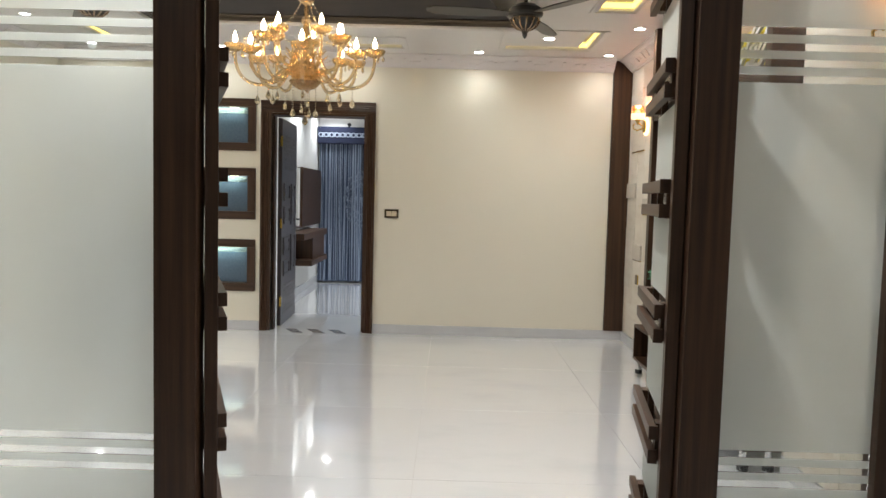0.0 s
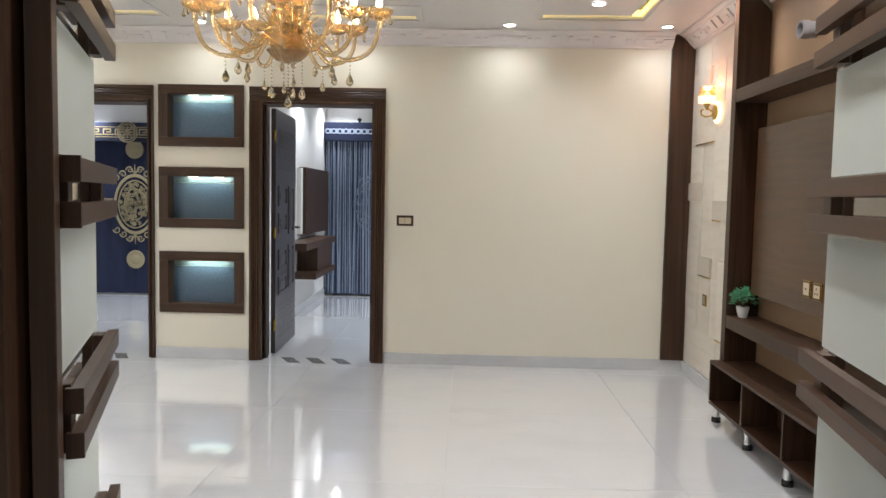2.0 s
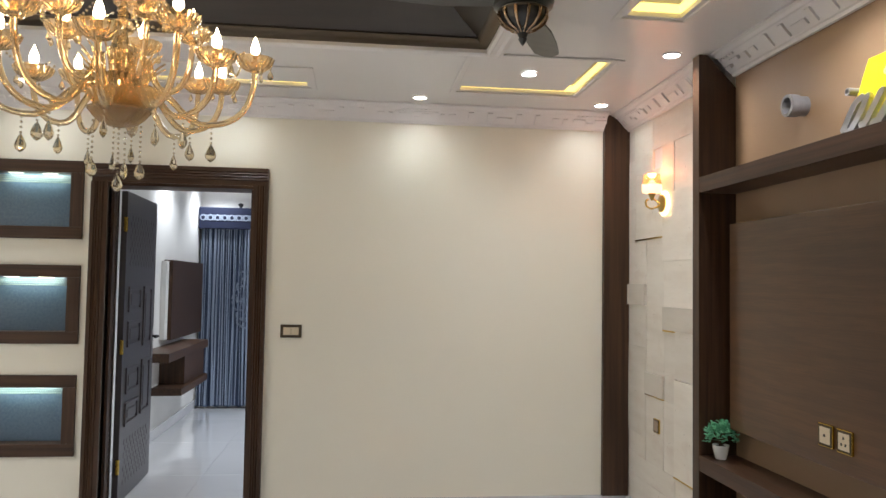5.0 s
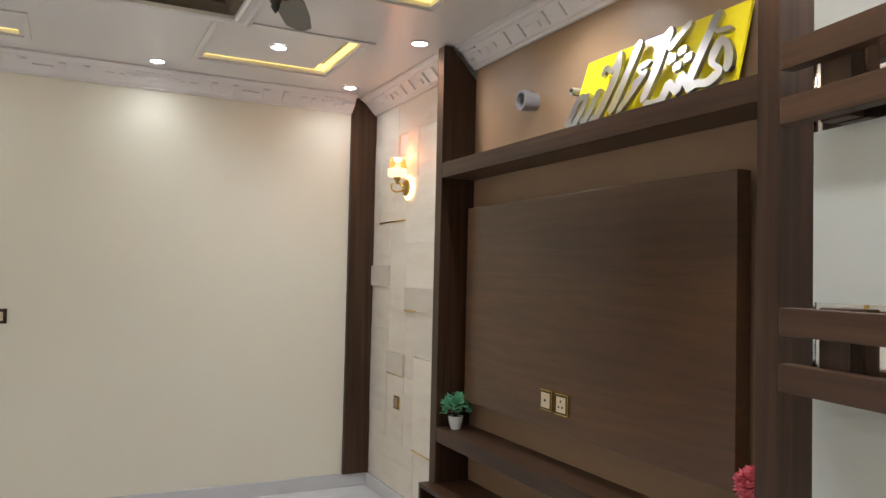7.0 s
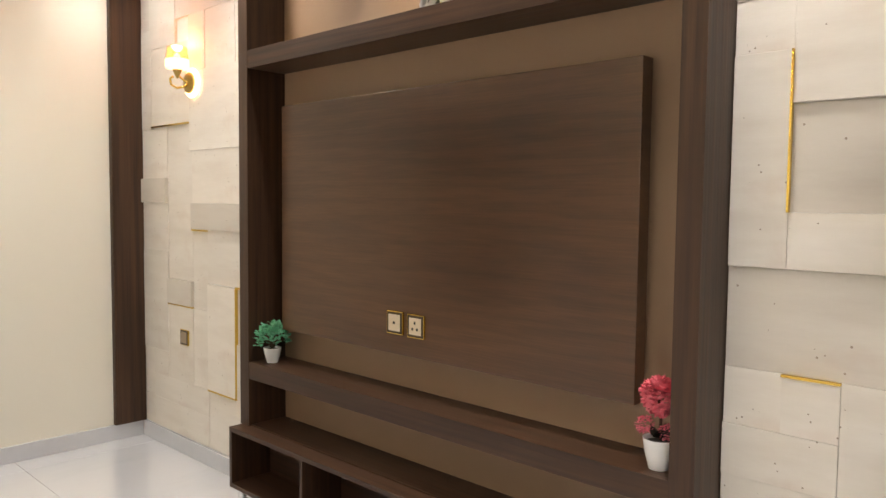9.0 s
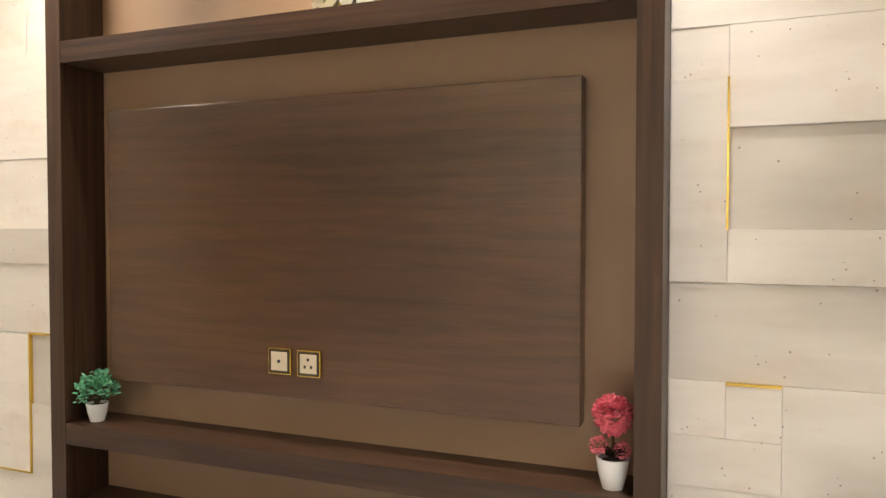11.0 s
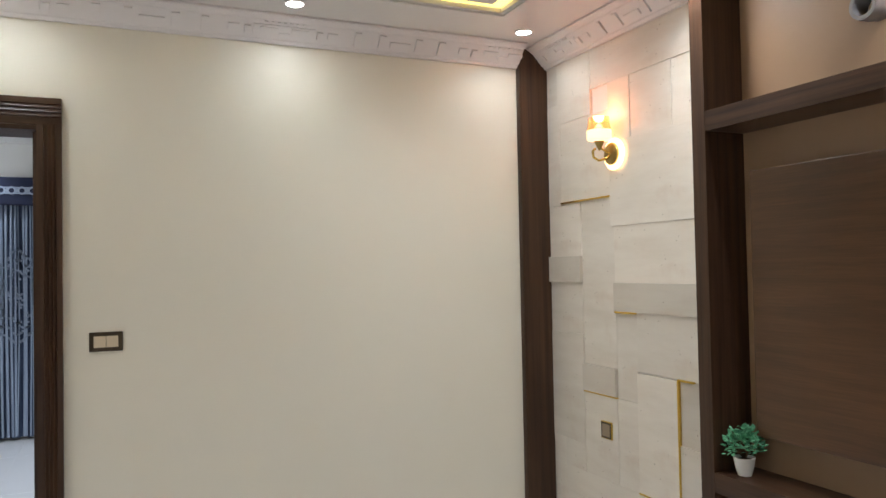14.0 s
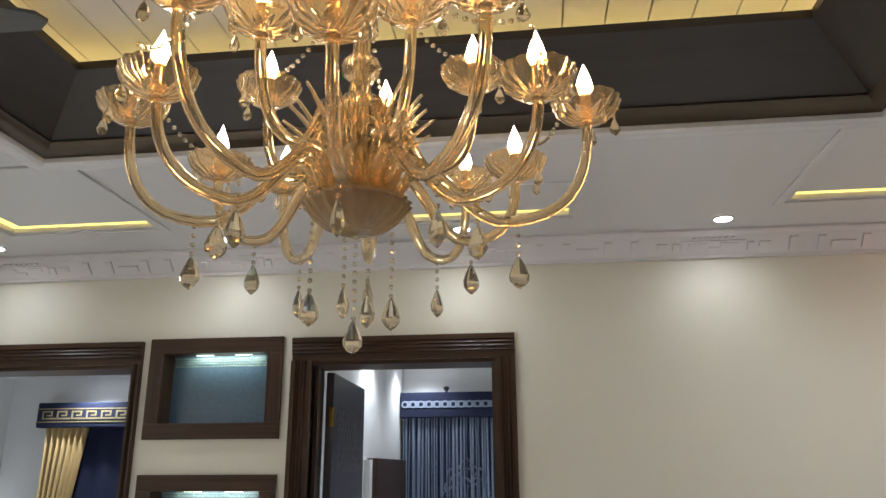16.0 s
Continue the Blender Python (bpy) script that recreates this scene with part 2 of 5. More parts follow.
M_AMBER = glass("amber_crystal", (1.0, 0.78, 0.47), 0.05, 0.86, 1.42)
M_CRYS = glass("champagne_crystal", (1.0, 0.87, 0.63), 0.03, 0.88, 1.3)
M_BULB = glow("candle_bulb", (1.0, 0.80, 0.55), 26)
M_SPOT = glow("downlight_lens", (0.96, 0.98, 1.0), 22)
M_COVE = glow("yellow_cove_light", (1.0, 0.80, 0.22), 1.5)
M_LED = glow("white_strip_light", (0.92, 1.0, 0.80), 2.2)
M_RING = glow("warm_ring_light", (1.0, 0.72, 0.36), 2.4)
M_SHADE = glow("warm_lamp_glass", (1.0, 0.66, 0.40), 1.1)
M_SHADEB = glow("warm_bulb", (1.0, 0.72, 0.42), 3)
M_BRASSD = material("aged_brass", (0.42, 0.30, 0.10), 0.35, 1.0)
M_POT = material("white_ceramic", (0.78, 0.77, 0.74), 0.25)
M_SOIL = material("dark_moss", (0.03, 0.022, 0.014), 0.9)
M_LEAF = material("green_plastic_leaf", (0.07, 0.32, 0.15), 0.5, other=(0.20, 0.50, 0.32), scale=(40, 40, 40), amount=0.6)
M_PETAL = material("pink_petal", (0.72, 0.06, 0.11), 0.6, other=(0.88, 0.30, 0.34), scale=(50, 50, 50), amount=0.7)
M_STEM = material("brown_stem", (0.10, 0.05, 0.025), 0.7)
M_YELLOW = material("yellow_acrylic", (0.80, 0.66, 0.02), 0.22, other=(0.76, 0.62, 0.02), scale=(3, 3, 3))
M_PIPE = material("grey_pvc", (0.33, 0.32, 0.33), 0.4, other=(0.27, 0.26, 0.27), scale=(30, 30, 30))
M_BEIGE = material("beige_switch", (0.62, 0.51, 0.36), 0.35)
M_TAUPE = material("taupe_switch", (0.30, 0.22, 0.15), 0.4)
M_NAVY = material("navy_velvet", (0.003, 0.006, 0.026), 0.85, other=(0.005, 0.011, 0.044), scale=(25, 25, 3), amount=0.7)
M_BLUE = material("blue_sheer", (0.012, 0.024, 0.062), 0.8, other=(0.075, 0.105, 0.175), scale=(30, 30, 0.5), amount=0.4, detail=2)
M_CORD = material("grey_blue_cord", (0.27, 0.32, 0.41), 0.7, other=(0.15, 0.19, 0.27), scale=(9, 9, 1.5), amount=0.6, rand=0.05)
M_MOTIF = material("grey_blue_embroidery", (0.19, 0.23, 0.31), 0.7)
M_TAN = material("gold_satin", (0.48, 0.33, 0.14), 0.45, other=(0.58, 0.42, 0.20), scale=(30, 30, 2), amount=0.7)
M_GOLDT = material("gold_embroidery", (0.32, 0.265, 0.155), 0.6, other=(0.19, 0.155, 0.09), scale=(120, 120, 120), amount=0.4)
M_SILVT = material("silver_embroidery", (0.25, 0.29, 0.37), 0.6)
M_DOOR = material("painted_door_wood", (0.055, 0.047, 0.050), 0.33, other=(0.085, 0.070, 0.070), scale=(40, 40, 1.5), amount=0.7, bump=0.2, coat=0.1)


# ---- mesh helpers ----
def add_box(bm, x0, x1, y0, y1, z0, z1, bev=0.0):
    m = Matrix.Translation(((x0 + x1) / 2, (y0 + y1) / 2, (z0 + z1) / 2)) @ Matrix.Diagonal((abs(x1 - x0), abs(y1 - y0), abs(z1 - z0), 1))
    vs = bmesh.ops.create_cube(bm, size=1, matrix=m)["verts"]
    if bev:
        es = list({e for v in vs for e in v.link_edges})
        bmesh.ops.bevel(bm, geom=es, offset=bev, segments=2, affect="EDGES", profile=0.6)


def box(x0, x1, y0, y1, z0, z1, bev=0.0):
    bm = bmesh.new()
    add_box(bm, x0, x1, y0, y1, z0, z1, bev)
    return bm


def add_cyl(bm, p, q, r, r2=None, n=16):
    p, q = Vector(p), Vector(q)
    d = q - p
    m = Matrix.Translation((p + q) / 2) @ d.to_track_quat("Z", "Y").to_matrix().to_4x4()
    bmesh.ops.create_cone(bm, cap_ends=True, segments=n, radius1=r, radius2=r if r2 is None else r2, depth=d.length, matrix=m)


def cyl(p, q, r, r2=None, n=16):
    bm = bmesh.new()
    add_cyl(bm, p, q, r, r2, n)
    return bm


def add_lathe(bm, prof, at=(0, 0, 0), n=24, turn=None, flute=0.0, k=12, ring=False):
    """Turns a profile of (radius, height) pairs about z; ring: the profile is closed and leaves a hole."""
    rings = []
    turn = turn or Matrix.Identity(4)
    for r, z in prof:
        ring = []
        for i in range(n):
            a = 2 * math.pi * i / n
            rr = r * (1 + flute * math.cos(k * a))
            ring.append(bm.verts.new(Vector(at) + turn @ Vector((rr * math.cos(a), rr * math.sin(a), z))))
        rings.append(ring)
    for a, b in zip(rings, rings[1:] + rings[:1] if ring else rings[1:]):
        for i in range(n):
            bm.faces.new((a[i], a[(i + 1) % n], b[(i + 1) % n], b[i]))
    if ring:
        return
    if prof[0][0] > 1e-4:
        bm.faces.new(rings[0][::-1])
    if prof[-1][0] > 1e-4:
        bm.faces.new(rings[-1])


def lathe(prof, at=(0, 0, 0), n=24, turn=None, flute=0.0, k=12, ring=False):
    bm = bmesh.new()
    add_lathe(bm, prof, at, n, turn, flute, k, ring)
    return bm


def add_tube(bm, pts, r, n=8, r_end=None):
    pts = [Vector(p) for p in pts]
    rings = []
    side = None
    for i, p in enumerate(pts):
        d = (pts[min(i + 1, len(pts) - 1)] - pts[max(i - 1, 0)]).normalized()
        if side is None:
            side = d.orthogonal().normalized()
        side = (side - d * side.dot(d)).normalized()
        up = d.cross(side)
        rr = r if r_end is None else r + (r_end - r) * i / (len(pts) - 1)
        rings.append([bm.verts.new(p + rr * (math.cos(2 * math.pi * k / n) * side + math.sin(2 * math.pi * k / n) * up)) for k in range(n)])
    for a, b in zip(rings, rings[1:]):
        for i in range(n):
            bm.faces.new((a[i], a[(i + 1) % n], b[(i + 1) % n], b[i]))
    bm.faces.new(rings[0][::-1])
    bm.faces.new(rings[-1])


def tube(pts, r, n=8, r_end=None):
    bm = bmesh.new()
    add_tube(bm, pts, r, n, r_end)
    return bm


def prism(bm, outline, axis, a0, a1):
    """A solid with the outline (pairs) pushed along an axis from a0 to a1."""
    def put(u, v, w):
        return {"x": (w, u, v), "y": (u, w, v), "z": (u, v, w)}[axis]
    lo = [bm.verts.new(put(u, v, a0)) for u, v in outline]
    hi = [bm.verts.new(put(u, v, a1)) for u, v in outline]
    k = len(outline)
    for i in range(k):
        bm.faces.new((lo[i], lo[(i + 1) % k], hi[(i + 1) % k], hi[i]))
    bm.faces.new(lo[::-1])
    bm.faces.new(hi)


def finish(bm, name, mat, smooth=None):
    bmesh.ops.recalc_face_normals(bm, faces=bm.faces)
    me = bpy.data.meshes.new(name)
    bm.to_mesh(me)
    bm.free()
    me.materials.append(mat)
    if smooth:
        me.shade_smooth()
        me.set_sharp_from_angle(angle=radians(smooth))
    return me


def world_of(ob):
    p = Vector((0, 0, 0))
    while ob:
        p += ob.location
        ob = ob.parent
    return p


def part(name, bm, mat, parent, label="", smooth=None):
    """Links a bmesh, made in world places, as one mesh object under a thing or a part."""
    ob = new(name, finish(bm, name, mat, smooth))
    ob.parent = parent
    ob.location = -world_of(parent)
    if label:
        tagged(ob, label)
    return ob


def thing(name, at, label, category, group=""):
    ob = new(name)
    ob.location = at
    ob.empty_display_size = 0.1
    return tagged(ob, label, category, group)


def setting(name, bm, mat, label, category, smooth=None):
    return tagged(new(name, finish(bm, name, mat, smooth)), label, category, kind="structure")


def pieces(name, parent, rows, mat, bev=0.002):
    """Small blocks, each an object of its own: rows of x0, x1, y0, y1, z0, z1; alike blocks share a mesh."""
    made = {}
    for x0, x1, y0, y1, z0, z1 in rows:
        size = tuple(round(v, 4) for v in (x1 - x0, y1 - y0, z1 - z0))
        if size not in made:
            made[size] = finish(box(-size[0] / 2, size[0] / 2, -size[1] / 2, size[1] / 2, -size[2] / 2, size[2] / 2, bev), name, mat)
        ob = new(name, made[size])
        ob.parent = parent
        ob.location = Vector(((x0 + x1) / 2, (y0 + y1) / 2, (z0 + z1) / 2)) - world_of(parent)


# ---- large structure ----
UBACK = 2.507
XL, XR = -3.10, 2.472      # left wall, stone wall
DOORS = ((-1.017, -0.100), (-2.985, -1.972))
NICHES = ((1.767, 2.272), (1.097, 1.599), (0.388, 0.900))
DTOP = 2.145


def wall_with_holes(x0, x1, y0, y1, z1, holes):
    """A wall along x, with holes of x0, x1, z0, z1."""
    bm = bmesh.new()
    xs = sorted({x0, x1, *[h[0] for h in holes], *[h[1] for h in holes]})
    zs = sorted({0.0, z1, *[h[2] for h in holes], *[h[3] for h in holes]})
    for a, b in zip(xs, xs[1:]):
        z = None
        for c, d in zip(zs, zs[1:]):
            solid = not any(h[0] <= a and b <= h[1] and h[2] <= c and d <= h[3] for h in holes)
            if solid and z is None:
                z = c
            if z is not None and (not solid or d == z1):
                add_box(bm, a, b, y0, y1, z, d if solid else c)
                z = None
    bmesh.ops.remove_doubles(bm, verts=bm.verts, dist=1e-5)
    return bm


holes = [(a, b, 0.0, DTOP) for a, b in DOORS] + [(-1.815, -1.225, a + 0.06, b - 0.06) for a, b in NICHES]
setting("wall_north", wall_with_holes(XL - 0.2, XR + 0.2, 0.0, 0.20, 3.2, holes), M_CREAM, "cream painted plaster wall with two doorways and three niches", "wall")
bm = bmesh.new()
for a, b, c in ((-1.372, 0.0, XR + 0.012), (-3.526, -1.372, XR + 0.060), (-9.2, -3.526, XR + 0.012)):
    add_box(bm, c, XR + 0.25, a, b, 0, 3.2)
wall_east = setting("wall_east", bm, M_WHITE, "wall clad in stepped cream travertine blocks", "wall")
setting("wall_west", box(XL - 0.2, XL, -9.2, 0.0, 0, 3.2), M_CREAM, "plain cream painted plaster wall", "wall")
# unseen end of the lobby, added to close the space for bounce and reflections
setting("wall_south", box(XL, XR, -9.2, -9.0, 0, 3.2), M_CREAM, "plain cream wall added out of view to close the lobby", "wall")
# the two rooms behind
setting("wall_bedroom_west", box(-1.42, -1.30, 0.2, 4.32, 0, 2.9), M_WHITE, "white painted bedroom side wall", "wall")
setting("wall_bedroom_north", box(-1.30, 2.4, 4.22, 4.36, 0, 2.9), M_WHITE, "white painted bedroom end wall behind curtain", "wall")
setting("wall_bedroom_east", box(2.4, 2.55, 0.2, 4.36, 0, 2.9), M_WHITE, "white painted bedroom wall", "wall")
setting("wall_parlour_north", box(-5.6, -1.42, 3.78, 3.92, 0, 2.9), M_WHITE, "white painted parlour wall behind curtain", "wall")
setting("wall_parlour_west", box(-5.6, -5.45, 0.2, 3.78, 0, 2.9), M_WHITE, "white painted parlour side wall", "wall")
setting("wall_parlour_south", box(-5.6, XL - 0.2, 0.06, 0.2, 0, 2.9), M_WHITE, "white painted parlour return wall", "wall")
setting("ceiling_bedroom", box(-1.42, 2.55, 0.2, 4.36, CEIL, CEIL + 0.15), M_WHITE, "white painted bedroom ceiling", "ceiling")
setting("ceiling_parlour", box(-5.6, -1.42, 0.06, 3.92, PCEIL, CEIL + 0.15), M_WHITE, "white painted parlour ceiling", "ceiling")

# hall ceiling: flat border, tray with sloped dark boards, lit slots
TX0, TX1, TY0, TY1 = -1.66, 1.225, -3.32, -1.32
SLOTS = ((1.20, 1.93, -1.20, -0.50), (-0.62, 0.27, -0.78, -0.42), (-2.38, -1.66, -1.20, -0.50), (1.76, 2.01, -2.95, -1.88), (-2.45, -2.20, -2.95, -1.88),
         (1.20, 1.93, -4.30, -3.60), (-2.38, -1.66, -4.30, -3.60))
bm = bmesh.new()
cuts = [(TX0, TX1, TY0, TY1), *SLOTS]
xs = sorted({XL, XR + 0.08, *[c[0] for c in cuts], *[c[1] for c in cuts]})
ys = sorted({-9.0, 0.0, *[c[2] for c in cuts], *[c[3] for c in cuts]})
for a, b in zip(xs, xs[1:]):
    for c, d in zip(ys, ys[1:]):
        if not any(k[0] <= a and b <= k[1] and k[2] <= c and d <= k[3] for k in cuts):
            add_box(bm, a, b, c, d, CEIL, CEIL + 0.10)
bmesh.ops.remove_doubles(bm, verts=bm.verts, dist=1e-5)
# slot roofs and the hanging middle panels
for x0, x1, y0, y1 in SLOTS:
    add_box(bm, x0 - 0.02, x1 + 0.02, y0 - 0.02, y1 + 0.02, CEIL + 0.101, CEIL + 0.13)
    if x1 - x0 > 0.5:
        # hanging panel that leaves an L-shaped lit gap on the wall side
        inner = x1 - x0 > 0.8
        add_box(bm, x0 + (0.09 if x0 < -1 else 0.0), x1 - (0.0 if inner or x0 < -1 else 0.09), y0, y1 - 0.085, CEIL + 0.0015, CEIL + 0.07)
    for a, b, c, d in ((x0 - 0.055, x1 + 0.055, y1 + 0.02, y1 + 0.055), (x0 - 0.055, x1 + 0.055, y0 - 0.055, y0 - 0.02), (x0 - 0.055, x0 - 0.02, y0 - 0.02, y1 + 0.02), (x1 + 0.02, x1 + 0.055, y0 - 0.02, y1 + 0.02)):
        add_box(bm, a, b, c, d, CEIL - 0.010, CEIL - 0.001, 0.003)
# planked upper ceiling of the tray, with its upstand
for k in range(22):
    add_box(bm, TX0 - 0.1 + k * 0.142, TX0 - 0.1 + k * 0.142 + 0.136, TY0 - 0.1, TY1 + 0.1, 3.05, 3.07)
add_box(bm, TX0 - 0.2, TX1 + 0.3, TY0 - 0.2, TY1 + 0.2, 3.072, 3.16)
for x0, x1, y0, y1 in ((TX0 - 0.14, TX0 - 0.1, TY0 - 0.1, TY1 + 0.1), (TX1 + 0.1, TX1 + 0.14, TY0 - 0.1, TY1 + 0.1), (TX0 - 0.1, TX1 + 0.1, TY1 + 0.1, TY1 + 0.14), (TX0 - 0.1, TX1 + 0.1, TY0 - 0.14, TY0 - 0.1)):
    add_box(bm, x0, x1, y0, y1, CEIL + 0.1, 3.05)
setting("ceiling", bm, M_CEIL, "white painted tray ceiling with planked middle and lit slots", "ceiling")


def frame_profile(name, outline, mat, label, smooth=None):
    """A moulding round the tray: outline of (inward from the edge, height) pairs, mitred."""
    bm = bmesh.new()
    loops = []
    for d, z in outline:
        loops.append([bm.verts.new(v) for v in ((TX0 + d, TY0 + d, z), (TX1 - d, TY0 + d, z), (TX1 - d, TY1 - d, z), (TX0 + d, TY1 - d, z))])
    k = len(loops)
    for i in range(k):
        a, b = loops[i], loops[(i + 1) % k]
        for j in range(4):
            bm.faces.new((a[j], a[(j + 1) % 4], b[(j + 1) % 4], b[j]))
    return setting(name, bm, mat, label, "trim", smooth)


M_TRAY = material("dark_tray_board", (0.020, 0.0145, 0.0105), 0.30, other=(0.040, 0.030, 0.021), scale=(2, 2, 40), amount=0.8, bump=0.15)
frame_profile("trim_tray_boards", [(0.0, CEIL + 0.005), (0.275, 2.90), (0.275, 2.93), (0.0, 2.75)], M_TRAY, "sloped dark-stained boards framing the ceiling tray")
frame_profile("trim_tray_bead", [(-0.005, CEIL - 0.004), (0.03, CEIL + 0.004), (0.055, CEIL + 0.03), (0.035, CEIL + 0.05), (0.0, CEIL + 0.03)], M_BRONZE, "dark bronze bead along the tray edge", 60)
frame_profile("trim_tray_moulding", [(-0.10, CEIL - 0.002), (-0.10, CEIL - 0.014), (-0.075, CEIL - 0.022), (-0.06, CEIL - 0.014), (-0.035, CEIL - 0.02), (-0.02, CEIL - 0.03), (-0.006, CEIL - 0.022), (-0.006, CEIL - 0.002)], M_CEIL, "white stepped plaster moulding round the tray", 40)
# cove light in the tray and the slots
M_TSTRIP = glow("tray_strip_light", (1.0, 0.74, 0.26), 6)
lamp = thing("cove_light", (0, -2.32, 2.94), "yellow strip light hidden above the tray boards", "cove light")
for x0, x1, y0, y1 in ((TX0 + 0.03, TX1 - 0.03, TY1 - 0.05, TY1 - 0.03), (TX0 + 0.03, TX1 - 0.03, TY0 + 0.03, TY0 + 0.05), (TX0 + 0.03, TX0 + 0.05, TY0 + 0.06, TY1 - 0.06), (TX1 - 0.05, TX1 - 0.03, TY0 + 0.06, TY1 - 0.06)):
    part("light_strip", box(x0, x1, y0, y1, 2.955, 2.975), M_TSTRIP, lamp)
for x0, x1, y0, y1 in SLOTS:
    lamp = thing("cove_light", ((x0 + x1) / 2, (y0 + y1) / 2, CEIL + 0.09), "yellow strip light glowing inside a ceiling slot", "cove light", "slots in the ceiling")
    for a, b, c, d in ((x0 + 0.005, x1 - 0.005, y1 - 0.008, y1 - 0.002), (x0 + 0.005, x1 - 0.005, y0 + 0.002, y0 + 0.008), (x0 + 0.002, x0 + 0.008, y0 + 0.01, y1 - 0.01), (x1 - 0.008, x1 - 0.002, y0 + 0.01, y1 - 0.01)):
        part("light_strip", box(a, b, c, d, CEIL + 0.022, CEIL + 0.060), M_COVE, lamp)
for sx, sy in HALL_SPOTS:
    lamp = thing("downlight", (sx, sy, CEIL), "round white recessed downlight, lit", "downlight", "downlights in the ceiling")
    part("rim", lathe([(0.050, CEIL - 0.001), (0.050, CEIL - 0.005), (0.040, CEIL - 0.008), (0.038, CEIL - 0.001)], (sx, sy, 0), 28, ring=True), M_CEIL, lamp, "white rim", 40)
    part("lens", lathe([(0.0, CEIL - 0.007), (0.038, CEIL - 0.006), (0.038, CEIL - 0.001)], (sx, sy, 0)), M_SPOT, lamp, "glowing lens")


# ---- cornice, skirting, casings ----
def cornice(name, axis, wall, sign, a0, a1):
    """A plaster cornice along x or y against a wall; sign: the way into the room."""
    bm = bmesh.new()
    out = [(0.002, 2.605), (0.018, 2.605), (0.024, 2.618), (0.034, 2.622), (0.095, 2.690), (0.105, 2.692), (0.118, 2.704), (0.135, 2.708), (0.135, 2.7185), (0.002, 2.7185)]
    prism(bm, [(wall + sign * d, z) for d, z in out], "x" if axis == "x" else "y", a0, a1)
    # raised ornaments on the sloped face
    slope = math.atan2(0.068, 0.061)
    for k in range(-4, 4):
        c = (-0.23 if axis == "x" else -0.28) + k * 1.2
        rows = [(0, 0.0, 0.30, 0.052, 0.010), (-0.075, 0.006, 0.085, 0.020, 0.018), (0.075, 0.006, 0.085, 0.020, 0.018), (0, -0.016, 0.05, 0.018, 0.02), (-0.175, -0.006, 0.03, 0.04, 0.016), (0.175, -0.006, 0.03, 0.04, 0.016),
                (-0.24, 0, 0.05, 0.03, 0.010), (0.24, 0, 0.05, 0.03, 0.010),
                (-0.37, 0.0, 0.035, 0.07, 0.014), (0.37, 0.0, 0.035, 0.07, 0.014), (-0.5, 0.0, 0.035, 0.07, 0.014), (0.5, 0.0, 0.035, 0.07, 0.014), (0.6, -0.01, 0.11, 0.03, 0.012)]
        rows += [(-0.09 + 0.03 * j, 0.038, 0.016, 0.010, 0.012) for j in range(7)]
        for u, v, w, h, t in rows:
            if c + u - w / 2 < a0 or c + u + w / 2 > a1:
                continue
            t *= 1.7
            mid = Vector((0.0645, 2.656)) + Vector((math.cos(slope), math.sin(slope))) * v
            if axis == "x":
                m = Matrix.Translation((c + u, wall + sign * mid[0], mid[1])) @ Matrix.Rotation(sign * slope, 4, "X") @ Matrix.Diagonal((w, h, t, 1))
            else:
                m = Matrix.Translation((wall + sign * mid[0], c + u, mid[1])) @ Matrix.Rotation(-sign * slope, 4, "Y") @ Matrix.Diagonal((h, w, t, 1))
            bmesh.ops.create_cube(bm, size=1, matrix=m)
    setting(name, bm, M_CORN, "white plaster cornice with raised key ornaments", "cornice")


cornice("cornice_north", "x", 0.0, -1, XL, 2.290)
cornice("cornice_east", "y", XR, -1, -1.358, -0.036)
cornice("cornice_unit", "y", UBACK, -1, -3.466, -1.432)
cornice("cornice_east_2", "y", XR, -1, -4.80, -3.541)
cornice("cornice_west", "y", XL, 1, -4.80, 0.0)

for name, x0, x1 in (("skirting_1", 0.004, 2.472), ("skirting_2", -1.912, -1.124), ("skirting_3", XL, -3.088)):
    setting(name, box(x0, x1, -0.014, -0.0, 0, 0.092, 0.003), M_SKIRT, "pale grey marble skirting", "skirting")
setting("skirting_4", box(XR - 0.012, XR + 0.004, -1.357, -0.014, 0, 0.092, 0.003), M_SKIRT, "pale grey marble skirting", "skirting")
setting("skirting_5", box(XR - 0.012, XR + 0.004, -4.8, -3.560, 0, 0.092, 0.003), M_SKIRT, "pale grey marble skirting", "skirting")
setting("skirting_6", box(-1.298, -1.286, 0.21, 4.2, 0, 0.10, 0.003), M_SKIRT, "pale grey marble skirting", "skirting")

corner_post = thing("corner_pilaster", (2.38, -0.018, 0.093), "tall dark-stained wooden pilaster in the corner", "pilaster")
bm = bmesh.new()
prism(bm, [(2.288, 0.093), (2.470, 0.093), (2.470, 2.60), (2.36, 2.715), (2.288, 2.715)], "y", -0.036, -0.001)
part("board", bm, M_WOODV, corner_post)
part("edge_strip", box(2.2905, 2.302, -0.041, -0.0362, 0.10, 2.60, 0.0015), M_WOODV, corner_post, "slim dark edge strip")


